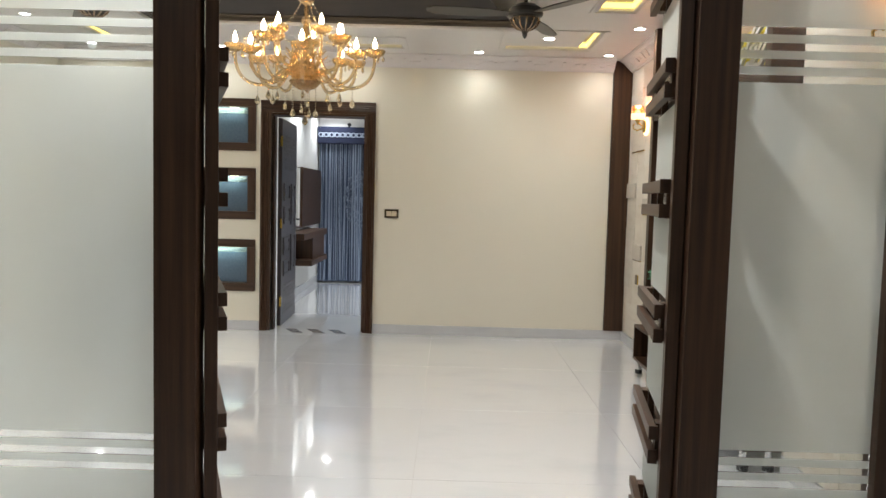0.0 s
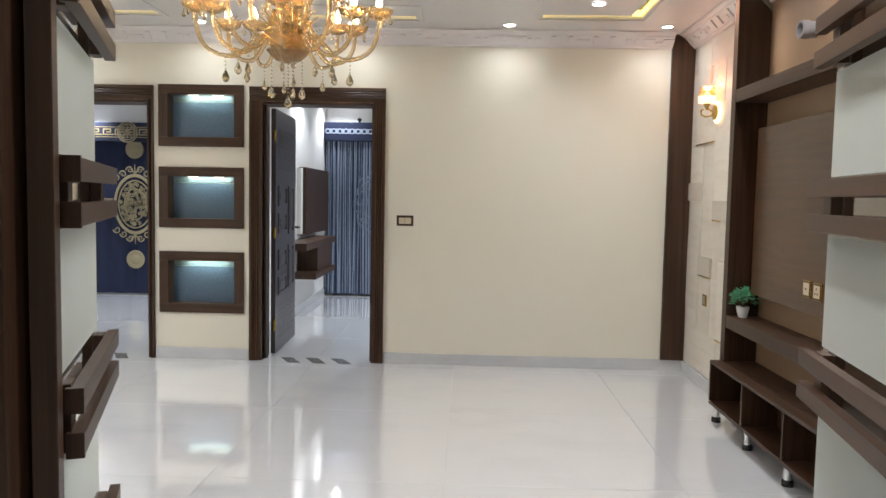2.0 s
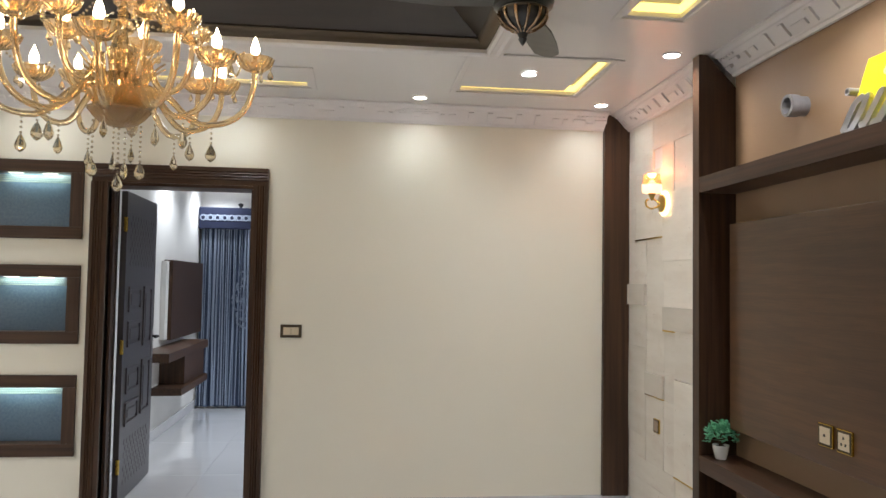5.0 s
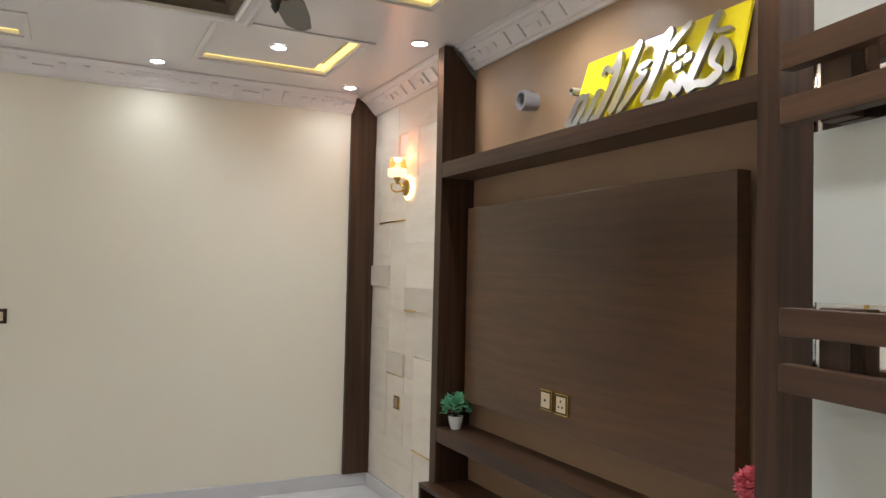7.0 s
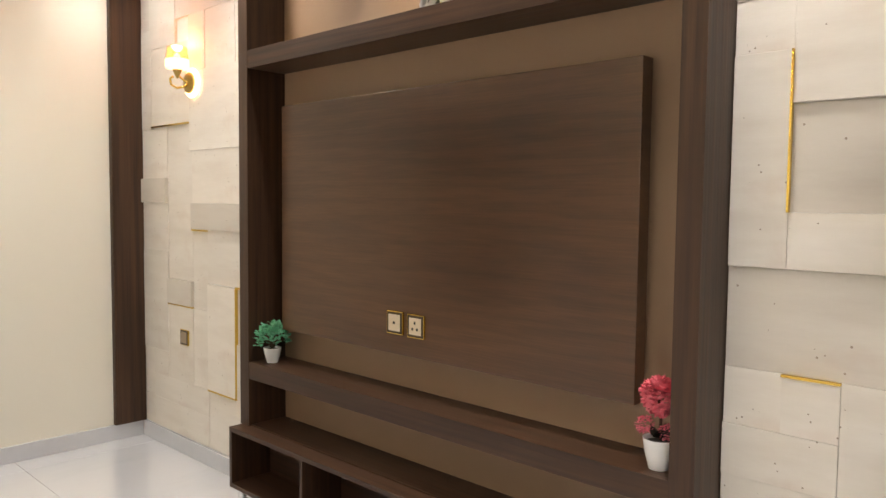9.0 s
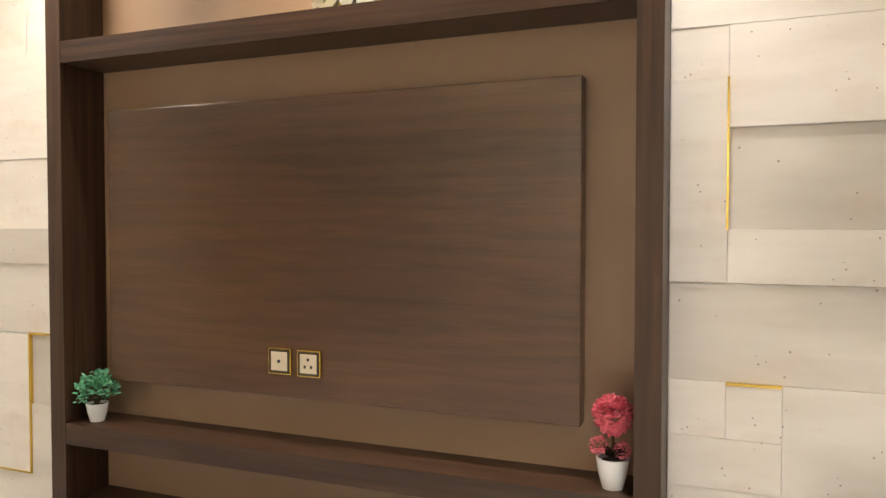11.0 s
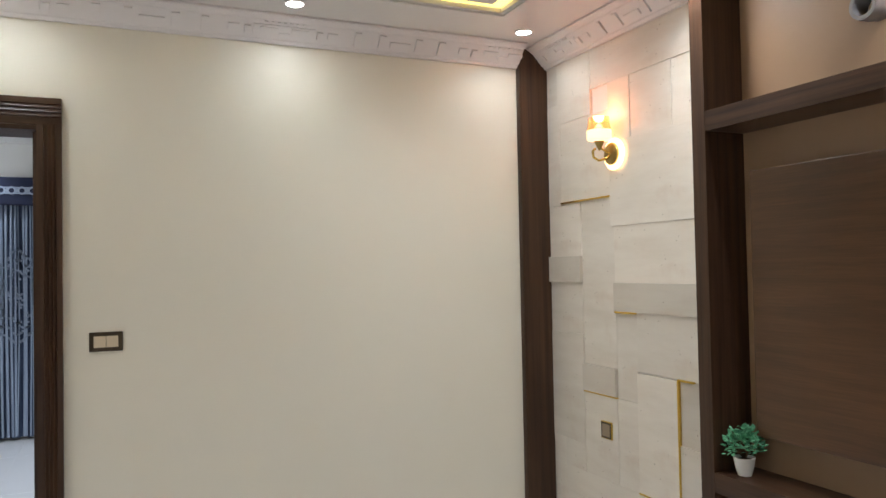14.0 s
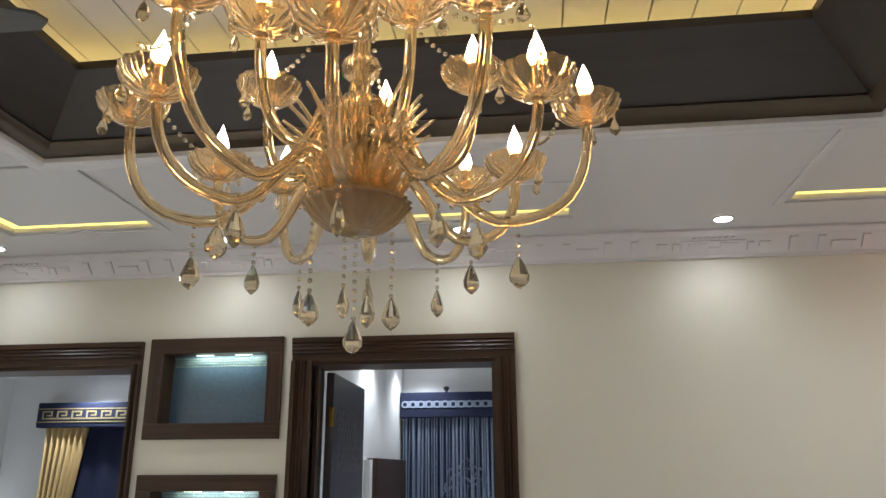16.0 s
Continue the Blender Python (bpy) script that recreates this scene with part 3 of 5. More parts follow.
def casing(name, x0, x1, outer_l, outer_r):
    """A moulded door casing with its lining; x0, x1: the clear opening."""
    c = tagged(new(name), "dark-stained moulded wooden door casing", "door frame", kind="structure")
    c.location = ((x0 + x1) / 2, 0, 0)
    for side, a, b in (("left", outer_l, x0), ("right", outer_r, x1)):
        bm = bmesh.new()
        s = 1 if b > a else -1
        steps = [(0.0, 0.034), (0.22, 0.034), (0.26, 0.026), (0.36, 0.032), (0.42, 0.024), (0.52, 0.030), (0.58, 0.022), (0.68, 0.026), (0.74, 0.016), (1.0, 0.014)]
        w = b - a
        outline = [(a, 0.0)] + [(a + w * u, -d) for u, d in steps] + [(b, 0.0)]
        prism(bm, outline, "z", 0.0, DTOP)
        part("stile", bm, M_WOODV, c)
        part("lining", box(min(b - s * 0.0, b - s * 0.018), max(b, b - s * 0.018), 0.002, 0.23, 0, DTOP), M_WOODV, c)
        part("stop", box(min(b, b + s * 0.02), max(b, b + s * 0.02), 0.06, 0.12, 0, DTOP - 0.02, 0.002), M_WOODV, c)
    bm = bmesh.new()
    outline = [(0.0, 2.26)] + [(-d, 2.26 - 0.115 * u) for u, d in [(0.0, 0.035), (0.22, 0.035), (0.26, 0.027), (0.36, 0.033), (0.42, 0.025), (0.52, 0.031), (0.58, 0.023), (0.68, 0.027), (0.74, 0.017), (1.0, 0.0145)]] + [(0.0, DTOP)]
    prism(bm, outline, "x", outer_l, outer_r)
    part("head", bm, M_WOODX, c)
    part("head_lining", box(x0, x1, 0.002, 0.23, DTOP - 0.02, DTOP + 0.001), M_WOODX, c)
    return c


casing("door_frame_1", DOORS[0][0], DOORS[0][1], -1.117, 0.0)
casing("door_frame_2", DOORS[1][0], DOORS[1][1], -3.085, -1.918)

# bedroom door, swung inwards on its left edge
door = thing("door", (-0.975, 0.19, 0.005), "open dark carved panelled door with lever handle", "door")
DW = 0.86


def door_bits():
    leaf = box(0, DW, -0.02, 0.02, 0, 2.11, 0.003)
    part("leaf", leaf, M_DOOR, door_local)
    for x0, x1, z0, z1 in ((0.09, 0.42, 0.50, 0.66), (0.09, 0.42, 0.72, 0.90), (0.09, 0.42, 1.04, 1.22), (0.09, 0.42, 1.28, 1.46), (0.50, 0.74, 0.52, 0.92), (0.50, 0.74, 1.02, 1.46)):
        bm = bmesh.new()
        for a, b, c, d in ((x0, x1, z0, z0 + 0.025), (x0, x1, z1 - 0.025, z1), (x0, x0 + 0.025, z0 + 0.025, z1 - 0.025), (x1 - 0.025, x1, z0 + 0.025, z1 - 0.025)):
            add_box(bm, a, b, -0.032, -0.019, c, d, 0.003)
        add_box(bm, x0 + 0.05, x1 - 0.05, -0.030, -0.019, z0 + 0.05, z1 - 0.05, 0.006)
        part("raised_panel", bm, M_DOOR, door_local)
    for z0, z1 in ((0.10, 0.42), (1.60, 1.98)):
        bm = bmesh.new()
        for i in range(9):
            for j in range(int((z1 - z0) / 0.045)):
                add_cyl(bm, (0.12 + i * 0.075 + (j % 2) * 0.035, -0.018, z0 + 0.02 + j * 0.045), (0.12 + i * 0.075 + (j % 2) * 0.035, -0.0225, z0 + 0.02 + j * 0.045), 0.024, 0.018, 6)
        part("carving", bm, M_DOOR, door_local, "carved scale pattern")
    h = part("handle_plate", box(DW - 0.075, DW - 0.045, -0.028, -0.020, 0.90, 1.12, 0.003), M_STEEL, door_local, "steel plate")
    bm = tube([(DW - 0.06, -0.026, 1.07), (DW - 0.06, -0.07, 1.07), (DW - 0.08, -0.075, 1.07), (DW - 0.17, -0.072, 1.068)], 0.009, 8)
    part("lever", bm, M_BLACK, h, "dark lever", 50)
    for z in (0.25, 1.05, 1.88):
        part("hinge", box(-0.014, 0.004, -0.026, -0.004, z - 0.05, z + 0.05, 0.002), M_GOLD, door_local, "brass hinge")


door_local = door
door.location = (0, 0, 0)
door_bits()
door.matrix_world = pose(-0.985, 0.235, 0.006, 0, 0, 92)

# ---- niches ----
for z0, z1 in NICHES:
    n = thing("wall_niche", (-1.52, 0, z0), "dark-framed lit wall niche with blue mosaic back", "niche", "niches between the doors")
    x0, x1 = -1.875, -1.167
    for nm, a, b, c, d, mt in (("frame_bottom", x0, x1, z0, z0 + 0.078, M_WOODX), ("frame_top", x0, x1, z1 - 0.078, z1, M_WOODX), ("frame_left", x0, x0 + 0.078, z0 + 0.078, z1 - 0.078, M_WOODV), ("frame_right", x1 - 0.078, x1, z0 + 0.078, z1 - 0.078, M_WOODV)):
        part(nm, box(a, b, -0.022, 0.0, c, d, 0.003), mt, n)
    i0, i1, k0, k1 = -1.815, -1.225, z0 + 0.06, z1 - 0.06
    part("lining", box(i0 + 0.001, i0 + 0.016, -0.002, 0.118, k0 + 0.016, k1 - 0.016), M_WOODV, n)
    part("lining", box(i1 - 0.016, i1 - 0.001, -0.002, 0.118, k0 + 0.016, k1 - 0.016), M_WOODV, n)
    part("lining", box(i0 + 0.001, i1 - 0.001, -0.002, 0.118, k0 + 0.001, k0 + 0.016), M_WOODX, n)
    part("lining", box(i0 + 0.001, i1 - 0.001, -0.002, 0.118, k1 - 0.016, k1 - 0.001), M_WOODX, n)
    part("back_panel", box(i0 + 0.016, i1 - 0.016, 0.100, 0.113, k0 + 0.016, k1 - 0.016), M_NICHE, n, "blue mosaic glass")
    bm = bmesh.new()
    for i in range(38):
        for j in range(4):
            bmesh.ops.create_icosphere(bm, subdivisions=1, radius=0.0055, matrix=Matrix.Translation((i0 + 0.026 + i * 0.0145 + (j % 2) * 0.007, 0.099, k1 - 0.03 - j * 0.013)))
    part("beading", bm, M_BEAD, n, "pale green glass beading")
    for cx in (-1.61, -1.40):
        part("light", box(cx - 0.045, cx + 0.045, 0.045, 0.055, k1 - 0.0215, k1 - 0.0185), M_LED, n, "small white strip light")
    area_lamp(pose(-1.50, 0.055, k1 - 0.026, 42), 0.36, 0.02, 0.60, (0.86, 1.0, 0.84))

# ---- switch plates ----
def plate(name, y, x0, x1, z0, z1, gangs, label):
    s = thing(name, ((x0 + x1) / 2, y, z0), label, "switch")
    part("surround", box(x0, x1, y - 0.010, y - 0.001, z0, z1, 0.003), M_BRONZE, s, "bronze surround")
    w = (x1 - x0 - 0.036) / gangs
    for g in range(gangs):
        part("rocker", box(x0 + 0.018 + g * w + 0.001, x0 + 0.018 + (g + 1) * w - 0.001, y - 0.013, y - 0.008, z0 + 0.018, z1 - 0.018, 0.002), M_BEIGE, s, "beige rocker")


plate("light_switch", 0.0, 0.101, 0.239, 1.148, 1.234, 2, "bronze framed beige switch plate on the cream wall")


def socket(x, yc, zc, w, label, face):
    s = thing("wall_socket", (x, yc, zc - w / 2), label, "socket", "sockets")
    part("surround", box(x - 0.010, x - 0.001, yc - w / 2, yc + w / 2, zc - w / 2, zc + w / 2, 0.002), M_GOLD, s, "thin brass edge")
    part("inner_frame", box(x - 0.0115, x - 0.009, yc - w * 0.46, yc + w * 0.46, zc - w * 0.46, zc + w * 0.46, 0.001), M_BRONZE, s, "bronze frame")
    p = part("face", box(x - 0.013, x - 0.008, yc - w * 0.36, yc + w * 0.36, zc - w * 0.36, zc + w * 0.36, 0.002), M_BEIGE if face != "plain" else M_TAUPE, s, "beige face")
    if face == "socket":
        for dy, dz in ((0, 0.014), (-0.012, -0.010), (0.012, -0.010)):
            part("pin_hole", box(x - 0.0145, x - 0.012, yc + dy - 0.004, yc + dy + 0.004, zc + dz - 0.005, zc + dz + 0.005), M_BLACK, p)
    elif face == "dot":
        part("port", cyl((x - 0.012, yc, zc), (x - 0.0145, yc, zc), 0.006), M_BLACK, p)


# ---- media wall ----
UF, UB, Y1, Y2 = 2.310, 2.508, -1.360, -3.538   # front, back, the two ends
unit = thing("media_wall", (2.40, -2.45, 0.388), "dark-stained built-in media wall with brown back", "media wall")
part("back_panel", box(UB, UB + 0.02, Y2 + 0.07, Y1 - 0.07, 0.389, 2.70), M_BACK, unit, "brown laminate back")
for a, b in ((Y1 - 0.070, Y1), (Y2, Y2 + 0.070)):
    bm = bmesh.new()
    prism(bm, [(UF, 0.389), (UF, 2.712), (UF + 0.045, 2.712), (UB + 0.02, 2.53), (UB + 0.02, 0.389)], "y", a, b)
    part("upright", bm, M_WOODV, unit)
for z0, z1 in ((0.609, 0.686), (2.001, 2.080)):
    part("shelf", box(UF + 0.002, UB, Y2 + 0.07, Y1 - 0.07, z0, z1, 0.002), M_WOODH, unit)
part("tv_board", box(2.413, 2.472, -3.306, -1.545, 0.838, 1.835, 0.003), M_PANEL, unit, "large walnut veneered board")
part("batten", box(2.4725, UB - 0.001, -3.22, -1.63, 0.92, 1.75, 0.002), M_WOODH, unit, "dark batten behind the board")
socket(2.413, -2.300, 0.960, 0.088, "brass framed data socket on the walnut panel", "dot")
socket(2.413, -2.413, 0.958, 0.088, "brass framed power socket on the walnut panel", "socket")
part("bottom_board", box(UF + 0.012, UB - 0.0005, Y2 + 0.0705, Y1 - 0.0705, 0.3892, 0.396, 0.001), M_WOODH, unit)
cab = thing("tv_cabinet", (2.35, -2.48, 0), "low dark open-fronted cabinet on chrome legs", "cabinet")
CF, C1, C2 = 2.246, -1.366, -3.556
part("top", box(CF, 2.467, C2, C1, 0.368, 0.3885, 0.002), M_WOODH, cab)
part("base", box(CF, 2.468, C2, C1, 0.110, 0.130, 0.002), M_WOODH, cab)
part("back", box(2.450, 2.466, C2 + 0.02, C1 - 0.02, 0.130, 0.368), M_WOODH, cab)
for a in (C1 - 0.02, C2):
    part("side", box(CF + 0.001, 2.468, a, a + 0.02, 0.130, 0.368), M_WOODV, cab)
for k in range(1, 4):
    yk = C1 + (C2 - C1) * k / 4
    part("divider", box(CF + 0.003, 2.45, yk - 0.009, yk + 0.009, 0.130, 0.368), M_WOODV, cab)
for k in range(5):
    yk = C1 - 0.04 + (C2 - C1 + 0.08) * k / 4
    for xk in (2.288, 2.42):
        leg = part("leg", cyl((xk, yk, 0.028), (xk, yk, 0.110), 0.020, n=18), M_CHROME, cab, "chrome leg", 40)
        part("foot", lathe([(0.028, 0.0), (0.030, 0.006), (0.024, 0.014), (0.030, 0.020), (0.026, 0.030)], (xk, yk, 0)), M_BLACK, leg, "black rubber foot", 40)

# pipes above the shelf
for at, r, ln, lab in (((UB, -2.020, 2.312), 0.043, 0.085, "grey plastic drain pipe stub from the wall"), ((UB, -2.440, 2.262), 0.014, 0.10, "thin grey conduit stub from the wall")):
    p = thing("pipe_stub", at, lab, "pipe")
    turn = Matrix.Rotation(radians(-90), 4, "Y")
    part("pipe", lathe([(r, 0.0), (r, ln), (r * 0.82, ln), (r * 0.82, 0.01)], at, 24, turn, ring=True), M_PIPE, p, "", 40)
    part("collar", lathe([(r * 1.0, ln * 0.45), (r * 1.12, ln * 0.45), (r * 1.12, ln * 0.98), (r * 1.0, ln * 0.98)], at, 24, turn, ring=True), M_PIPE, p, "", 40)

# leaning yellow plaque with raised calligraphy
plaque = thing("calligraphy_plaque", (2.33, -2.90, 2.043), "yellow acrylic plaque with raised steel calligraphy, leaning on shelf", "plaque")
SX0, SX1, SZ0, SZ1 = 2.398, 2.478, 2.082, 2.382
tilt = Matrix.Translation((SX0, -2.435, SZ0)) @ Matrix.Rotation(math.atan2(SX1 - SX0, SZ1 - SZ0), 4, "Y")
SW, SH = 0.870, 0.312
bm = bmesh.new()
prism(bm, [(0.0, 0.0), (-SW, 0.0), (-SW + 0.002, SH), (-0.030, SH)], "x", 0.0, 0.010)
bmesh.ops.transform(bm, matrix=tilt, verts=bm.verts)
part("board", bm, M_YELLOW, plaque)


def pen_stroke(pts, wide, thin=0.45, raised=0.018, thick=0.016):
    """A broad-pen stroke on the plaque: smooth line through (across, up) shares of the board, raised off its face."""
    p = [Vector((u * SW, v * SH)) for u, v in pts]
    p = [p[0] * 2 - p[1], *p, p[-1] * 2 - p[-2]]
    line = []
    for a, b, c, d in zip(p, p[1:], p[2:], p[3:]):
        for k in range(5):
            t = k / 5
            line.append(0.5 * (2 * b + (c - a) * t + (2 * a - 5 * b + 4 * c - d) * t * t + (3 * b - a - 3 * c + d) * t ** 3))
    line.append(p[-2])
    nib = Vector((0.80, -0.60))
    left, right = [], []
    for k, q in enumerate(line):
        d = (line[min(k + 1, len(line) - 1)] - line[max(k - 1, 0)]).normalized()
        n = Vector((-d.y, d.x))
        w = wide * (thin + (1 - thin) * abs(n.dot(nib))) * (0.35 if k == 0 else 0.2 if k == len(line) - 1 else 1.0) / 2
        left.append(q + n * w)
        right.append(q - n * w)
    bm = bmesh.new()
    rows = []
    for x in (-raised - thick, -raised):
        rows.append([[bm.verts.new((x, -q.x, q.y)) for q in side] for side in (left, right)])
    (fl, fr), (bl, br) = rows
    for k in range(len(line) - 1):
        for a, b in ((fl, fr), (fr, br), (br, bl), (bl, fl)):
            bm.faces.new((a[k], a[k + 1], b[k + 1], b[k]))
    for k in (0, -1):
        bm.faces.new((fl[k], fr[k], br[k], bl[k]))
    bmesh.ops.transform(bm, matrix=tilt, verts=bm.verts)
    return bm


STROKES = [
    ([(0.985, 0.16), (0.975, 0.38), (0.93, 0.55), (0.90, 0.34), (0.945, 0.20), (0.90, 0.10), (0.84, 0.12), (0.79, 0.08)], 0.040),
    ([(0.885, 0.93), (0.860, 0.72), (0.825, 0.42), (0.790, 0.10)], 0.042),
    ([(0.850, 0.76), (0.900, 0.68), (0.965, 0.66)], 0.026),
    ([(0.745, 0.93), (0.690, 0.80), (0.640, 0.66)], 0.030),
    ([(0.800, 0.10), (0.760, 0.26), (0.735, 0.10), (0.695, 0.22), (0.665, 0.05), (0.610, 0.03), (0.560, 0.07)], 0.042),
    ([(0.630, 0.96), (0.605, 0.70), (0.580, 0.38), (0.545, 0.08)], 0.042),
    ([(0.545, 0.60), (0.480, 0.55), (0.515, 0.42), (0.455, 0.36)], 0.030),
    ([(0.535, 0.52), (0.465, 0.26), (0.395, 0.04)], 0.034),
    ([(0.445, 0.95), (0.420, 0.66), (0.385, 0.34), (0.345, 0.05)], 0.042),
    ([(0.320, 0.90), (0.330, 0.62), (0.300, 0.34), (0.255, 0.07), (0.205, 0.05)], 0.042),
    ([(0.340, 0.80), (0.280, 0.66), (0.245, 0.74), (0.225, 0.62)], 0.028),
    ([(0.235, 0.46), (0.200, 0.24), (0.165, 0.05), (0.135, 0.10)], 0.036),
    ([(0.150, 0.46), (0.125, 0.22), (0.085, 0.04), (0.050, 0.10), (0.075, 0.36), (0.125, 0.44)], 0.036),
    ([(0.075, 0.40), (0.050, 0.18), (0.030, 0.03)], 0.030),
]
for pts, wide in STROKES:
    part("letter_stroke", pen_stroke(pts, wide), M_STEEL, plaque, "raised brushed steel stroke")
for u, v in ((0.675, 0.52), (0.725, 0.58), (0.715, 0.40), (0.765, 0.47)):
    part("letter_dot", pen_stroke([(u - 0.022, v), (u, v + 0.01), (u + 0.022, v + 0.02)], 0.034, 0.9), M_STEEL, plaque, "raised steel diamond dot")


# ---- plants ----
def pot(at, r, h, parent):
    x, y, z = at
    part("pot", lathe([(r * 0.55, z), (r * 0.62, z), (r * 0.86, z + h * 0.5), (r, z + h), (r * 0.90, z + h), (r * 0.84, z + h * 0.86), (0.0, z + h * 0.85)], (x, y, 0), 28), M_POT, parent, "white ceramic pot", 40)
    part("soil", lathe([(r * 0.83, z + h * 0.86), (r * 0.5, z + h * 0.93), (0.0, z + h * 0.95)], (x, y, 0), 14), M_SOIL, parent, "dark moss")


def leaf(bm, at, way, size, wide=0.5):
    way = Vector(way).normalized()
    side = way.cross(Vector((0.3, 0.2, 1))).normalized() * size * wide
    up = side.cross(way).normalized() * size * 0.12
    at = Vector(at)
    vs = [bm.verts.new(p) for p in (at, at + way * size * 0.35 + side - up, at + way * size * 0.75 + side * 0.7 - up, at + way * size, at + way * size * 0.75 - side * 0.7 - up, at + way * size * 0.35 - side - up, at + way * size * 0.5 + up)]
    for i in range(6):
        bm.faces.new((vs[i], vs[(i + 1) % 6], vs[6]))


rnd = random.Random(4)
PG = (2.385, -1.508, 0.6865)
plant = thing("potted_plant", PG, "small green artificial plant in a white pot on shelf", "plant")
pot(PG, 0.040, 0.068, plant)
bms, bml = bmesh.new(), bmesh.new()
for k in range(46):
    a, e = rnd.uniform(0, 6.283), rnd.uniform(0.05, 1.5)
    d = Vector((math.cos(a) * math.cos(e), math.sin(a) * math.cos(e), math.sin(e)))
    tip = Vector((PG[0], PG[1], PG[2] + 0.085)) + Vector((d.x * 0.070, d.y * 0.070, d.z * 0.085)) * rnd.uniform(0.7, 1.05)
    add_tube(bms, [(PG[0], PG[1], PG[2] + 0.06), (Vector((PG[0], PG[1], PG[2] + 0.09)) + tip) / 2, tip], 0.0012, 4)
    for j in range(7):
        w = Vector((rnd.gauss(d.x, 0.8), rnd.gauss(d.y, 0.8), rnd.gauss(d.z + 0.2, 0.7)))
        leaf(bml, tip + Vector((rnd.gauss(0, 0.008), rnd.gauss(0, 0.008), rnd.gauss(0, 0.008))), w, rnd.uniform(0.014, 0.024), 0.45)
part("stems", bms, M_STEM, plant)
part("leaves", bml, M_LEAF, plant, "small green leaves")
PR = (2.385, -3.402, 0.6865)
plant = thing("potted_flower", PR, "pink artificial flower ball in a white pot on shelf", "plant")
pot(PR, 0.046, 0.085, plant)
part("stem", tube([(PR[0], PR[1], PR[2] + 0.07), (PR[0] + 0.004, PR[1], PR[2] + 0.14), (PR[0], PR[1] + 0.004, PR[2] + 0.19)], 0.004, 6), M_STEM, plant)
bm = bmesh.new()
for c, rad, k in ((Vector((PR[0], PR[1], PR[2] + 0.203)), 0.054, 800), (Vector((PR[0] - 0.02, PR[1] + 0.035, PR[2] + 0.120)), 0.026, 160), (Vector((PR[0] - 0.015, PR[1] - 0.03, PR[2] + 0.110)), 0.024, 140)):
    for i in range(k):
        d = Vector((rnd.gauss(0, 1), rnd.gauss(0, 1), rnd.gauss(0, 1))).normalized()
        leaf(bm, c + d * rad * rnd.uniform(0.62, 0.92), d + Vector((rnd.gauss(0, 0.5), rnd.gauss(0, 0.5), rnd.gauss(0, 0.5))), rad * 0.27, 0.6)
part("petals", bm, M_PETAL, plant, "pink petals")
bm = bmesh.new()
for i in range(16):
    a = rnd.uniform(0, 6.283)
    leaf(bm, (PR[0], PR[1], PR[2] + 0.085), (math.cos(a), math.sin(a), rnd.uniform(0.3, 1.3)), 0.05, 0.3)
part("leaves", bm, M_SOIL, plant, "dark leaves")


# ---- wall lamps on the stone ----
def wall_lamp(y):
    L = thing("wall_lamp", (2.46, y, 1.95), "lit brass wall lamp with frosted shade and glowing ring", "wall lamp", "wall lamps")
    turn = Matrix.Rotation(radians(-90), 4, "Y")
    part("back_plate", lathe([(0.0, 0.034), (0.048, 0.033), (0.055, 0.028), (0.055, 0.020), (0.0, 0.019)], (2.462, y - 0.022, 2.033), 36, turn), M_BRASSD, L, "round brass plate", 40)
    part("ring_light", lathe([(0.050, 0.001), (0.076, 0.002), (0.079, 0.009), (0.072, 0.016), (0.050, 0.018)], (2.462, y - 0.022, 2.033), 36, turn, ring=True), M_RING, L, "glowing ring behind the plate", 40)
    arm = [(2.430, y - 0.022, 2.025), (2.415, y - 0.018, 2.010), (2.380, y, 2.0), (2.350, y, 2.015), (2.345, y, 2.045), (2.362, y, 2.058)]
    part("arm", tube(arm, 0.006, 8), M_GOLD, L, "curved brass arm", 60)
    arm = [(2.385, y, 2.075), (2.400, y - 0.002, 2.058), (2.415, y - 0.015, 2.042), (2.430, y - 0.022, 2.034)]
    part("arm", tube(arm, 0.005, 8), M_GOLD, L, "", 60)
    part("holder", lathe([(0.004, 2.050), (0.014, 2.070), (0.026, 2.095), (0.0, 2.096)], (2.385, y, 0), 18), M_BRASSD, L, "", 40)
    part("shade", lathe([(0.026, 2.096), (0.054, 2.099), (0.061, 2.108), (0.060, 2.148), (0.057, 2.148), (0.057, 2.110), (0.026, 2.100)], (2.385, y, 0), 32, ring=True), M_SHADE, L, "frosted glowing lower glass", 50)
    part("shade_top", lathe([(0.060, 2.1485), (0.054, 2.180), (0.051, 2.212), (0.049, 2.212), (0.052, 2.180), (0.057, 2.1485)], (2.385, y, 0), 32, ring=True), M_AMBER, L, "clear amber upper glass", 50)
    part("bulb", lathe([(0.012, 2.101), (0.020, 2.125), (0.022, 2.150), (0.015, 2.172), (0.0, 2.184)], (2.385, y, 0), 16), M_SHADEB, L, "glowing bulb", 60)
    d = bpy.data.lights.new("wall_lamp_bulb", "POINT")
    d.energy, d.color, d.shadow_soft_size = 1.5, (1.0, 0.36, 0.18), 0.03
    new("wall_lamp_bulb", d).location = (2.385, y, 2.216)


wall_lamp(-0.640)
wall_lamp(-4.36)


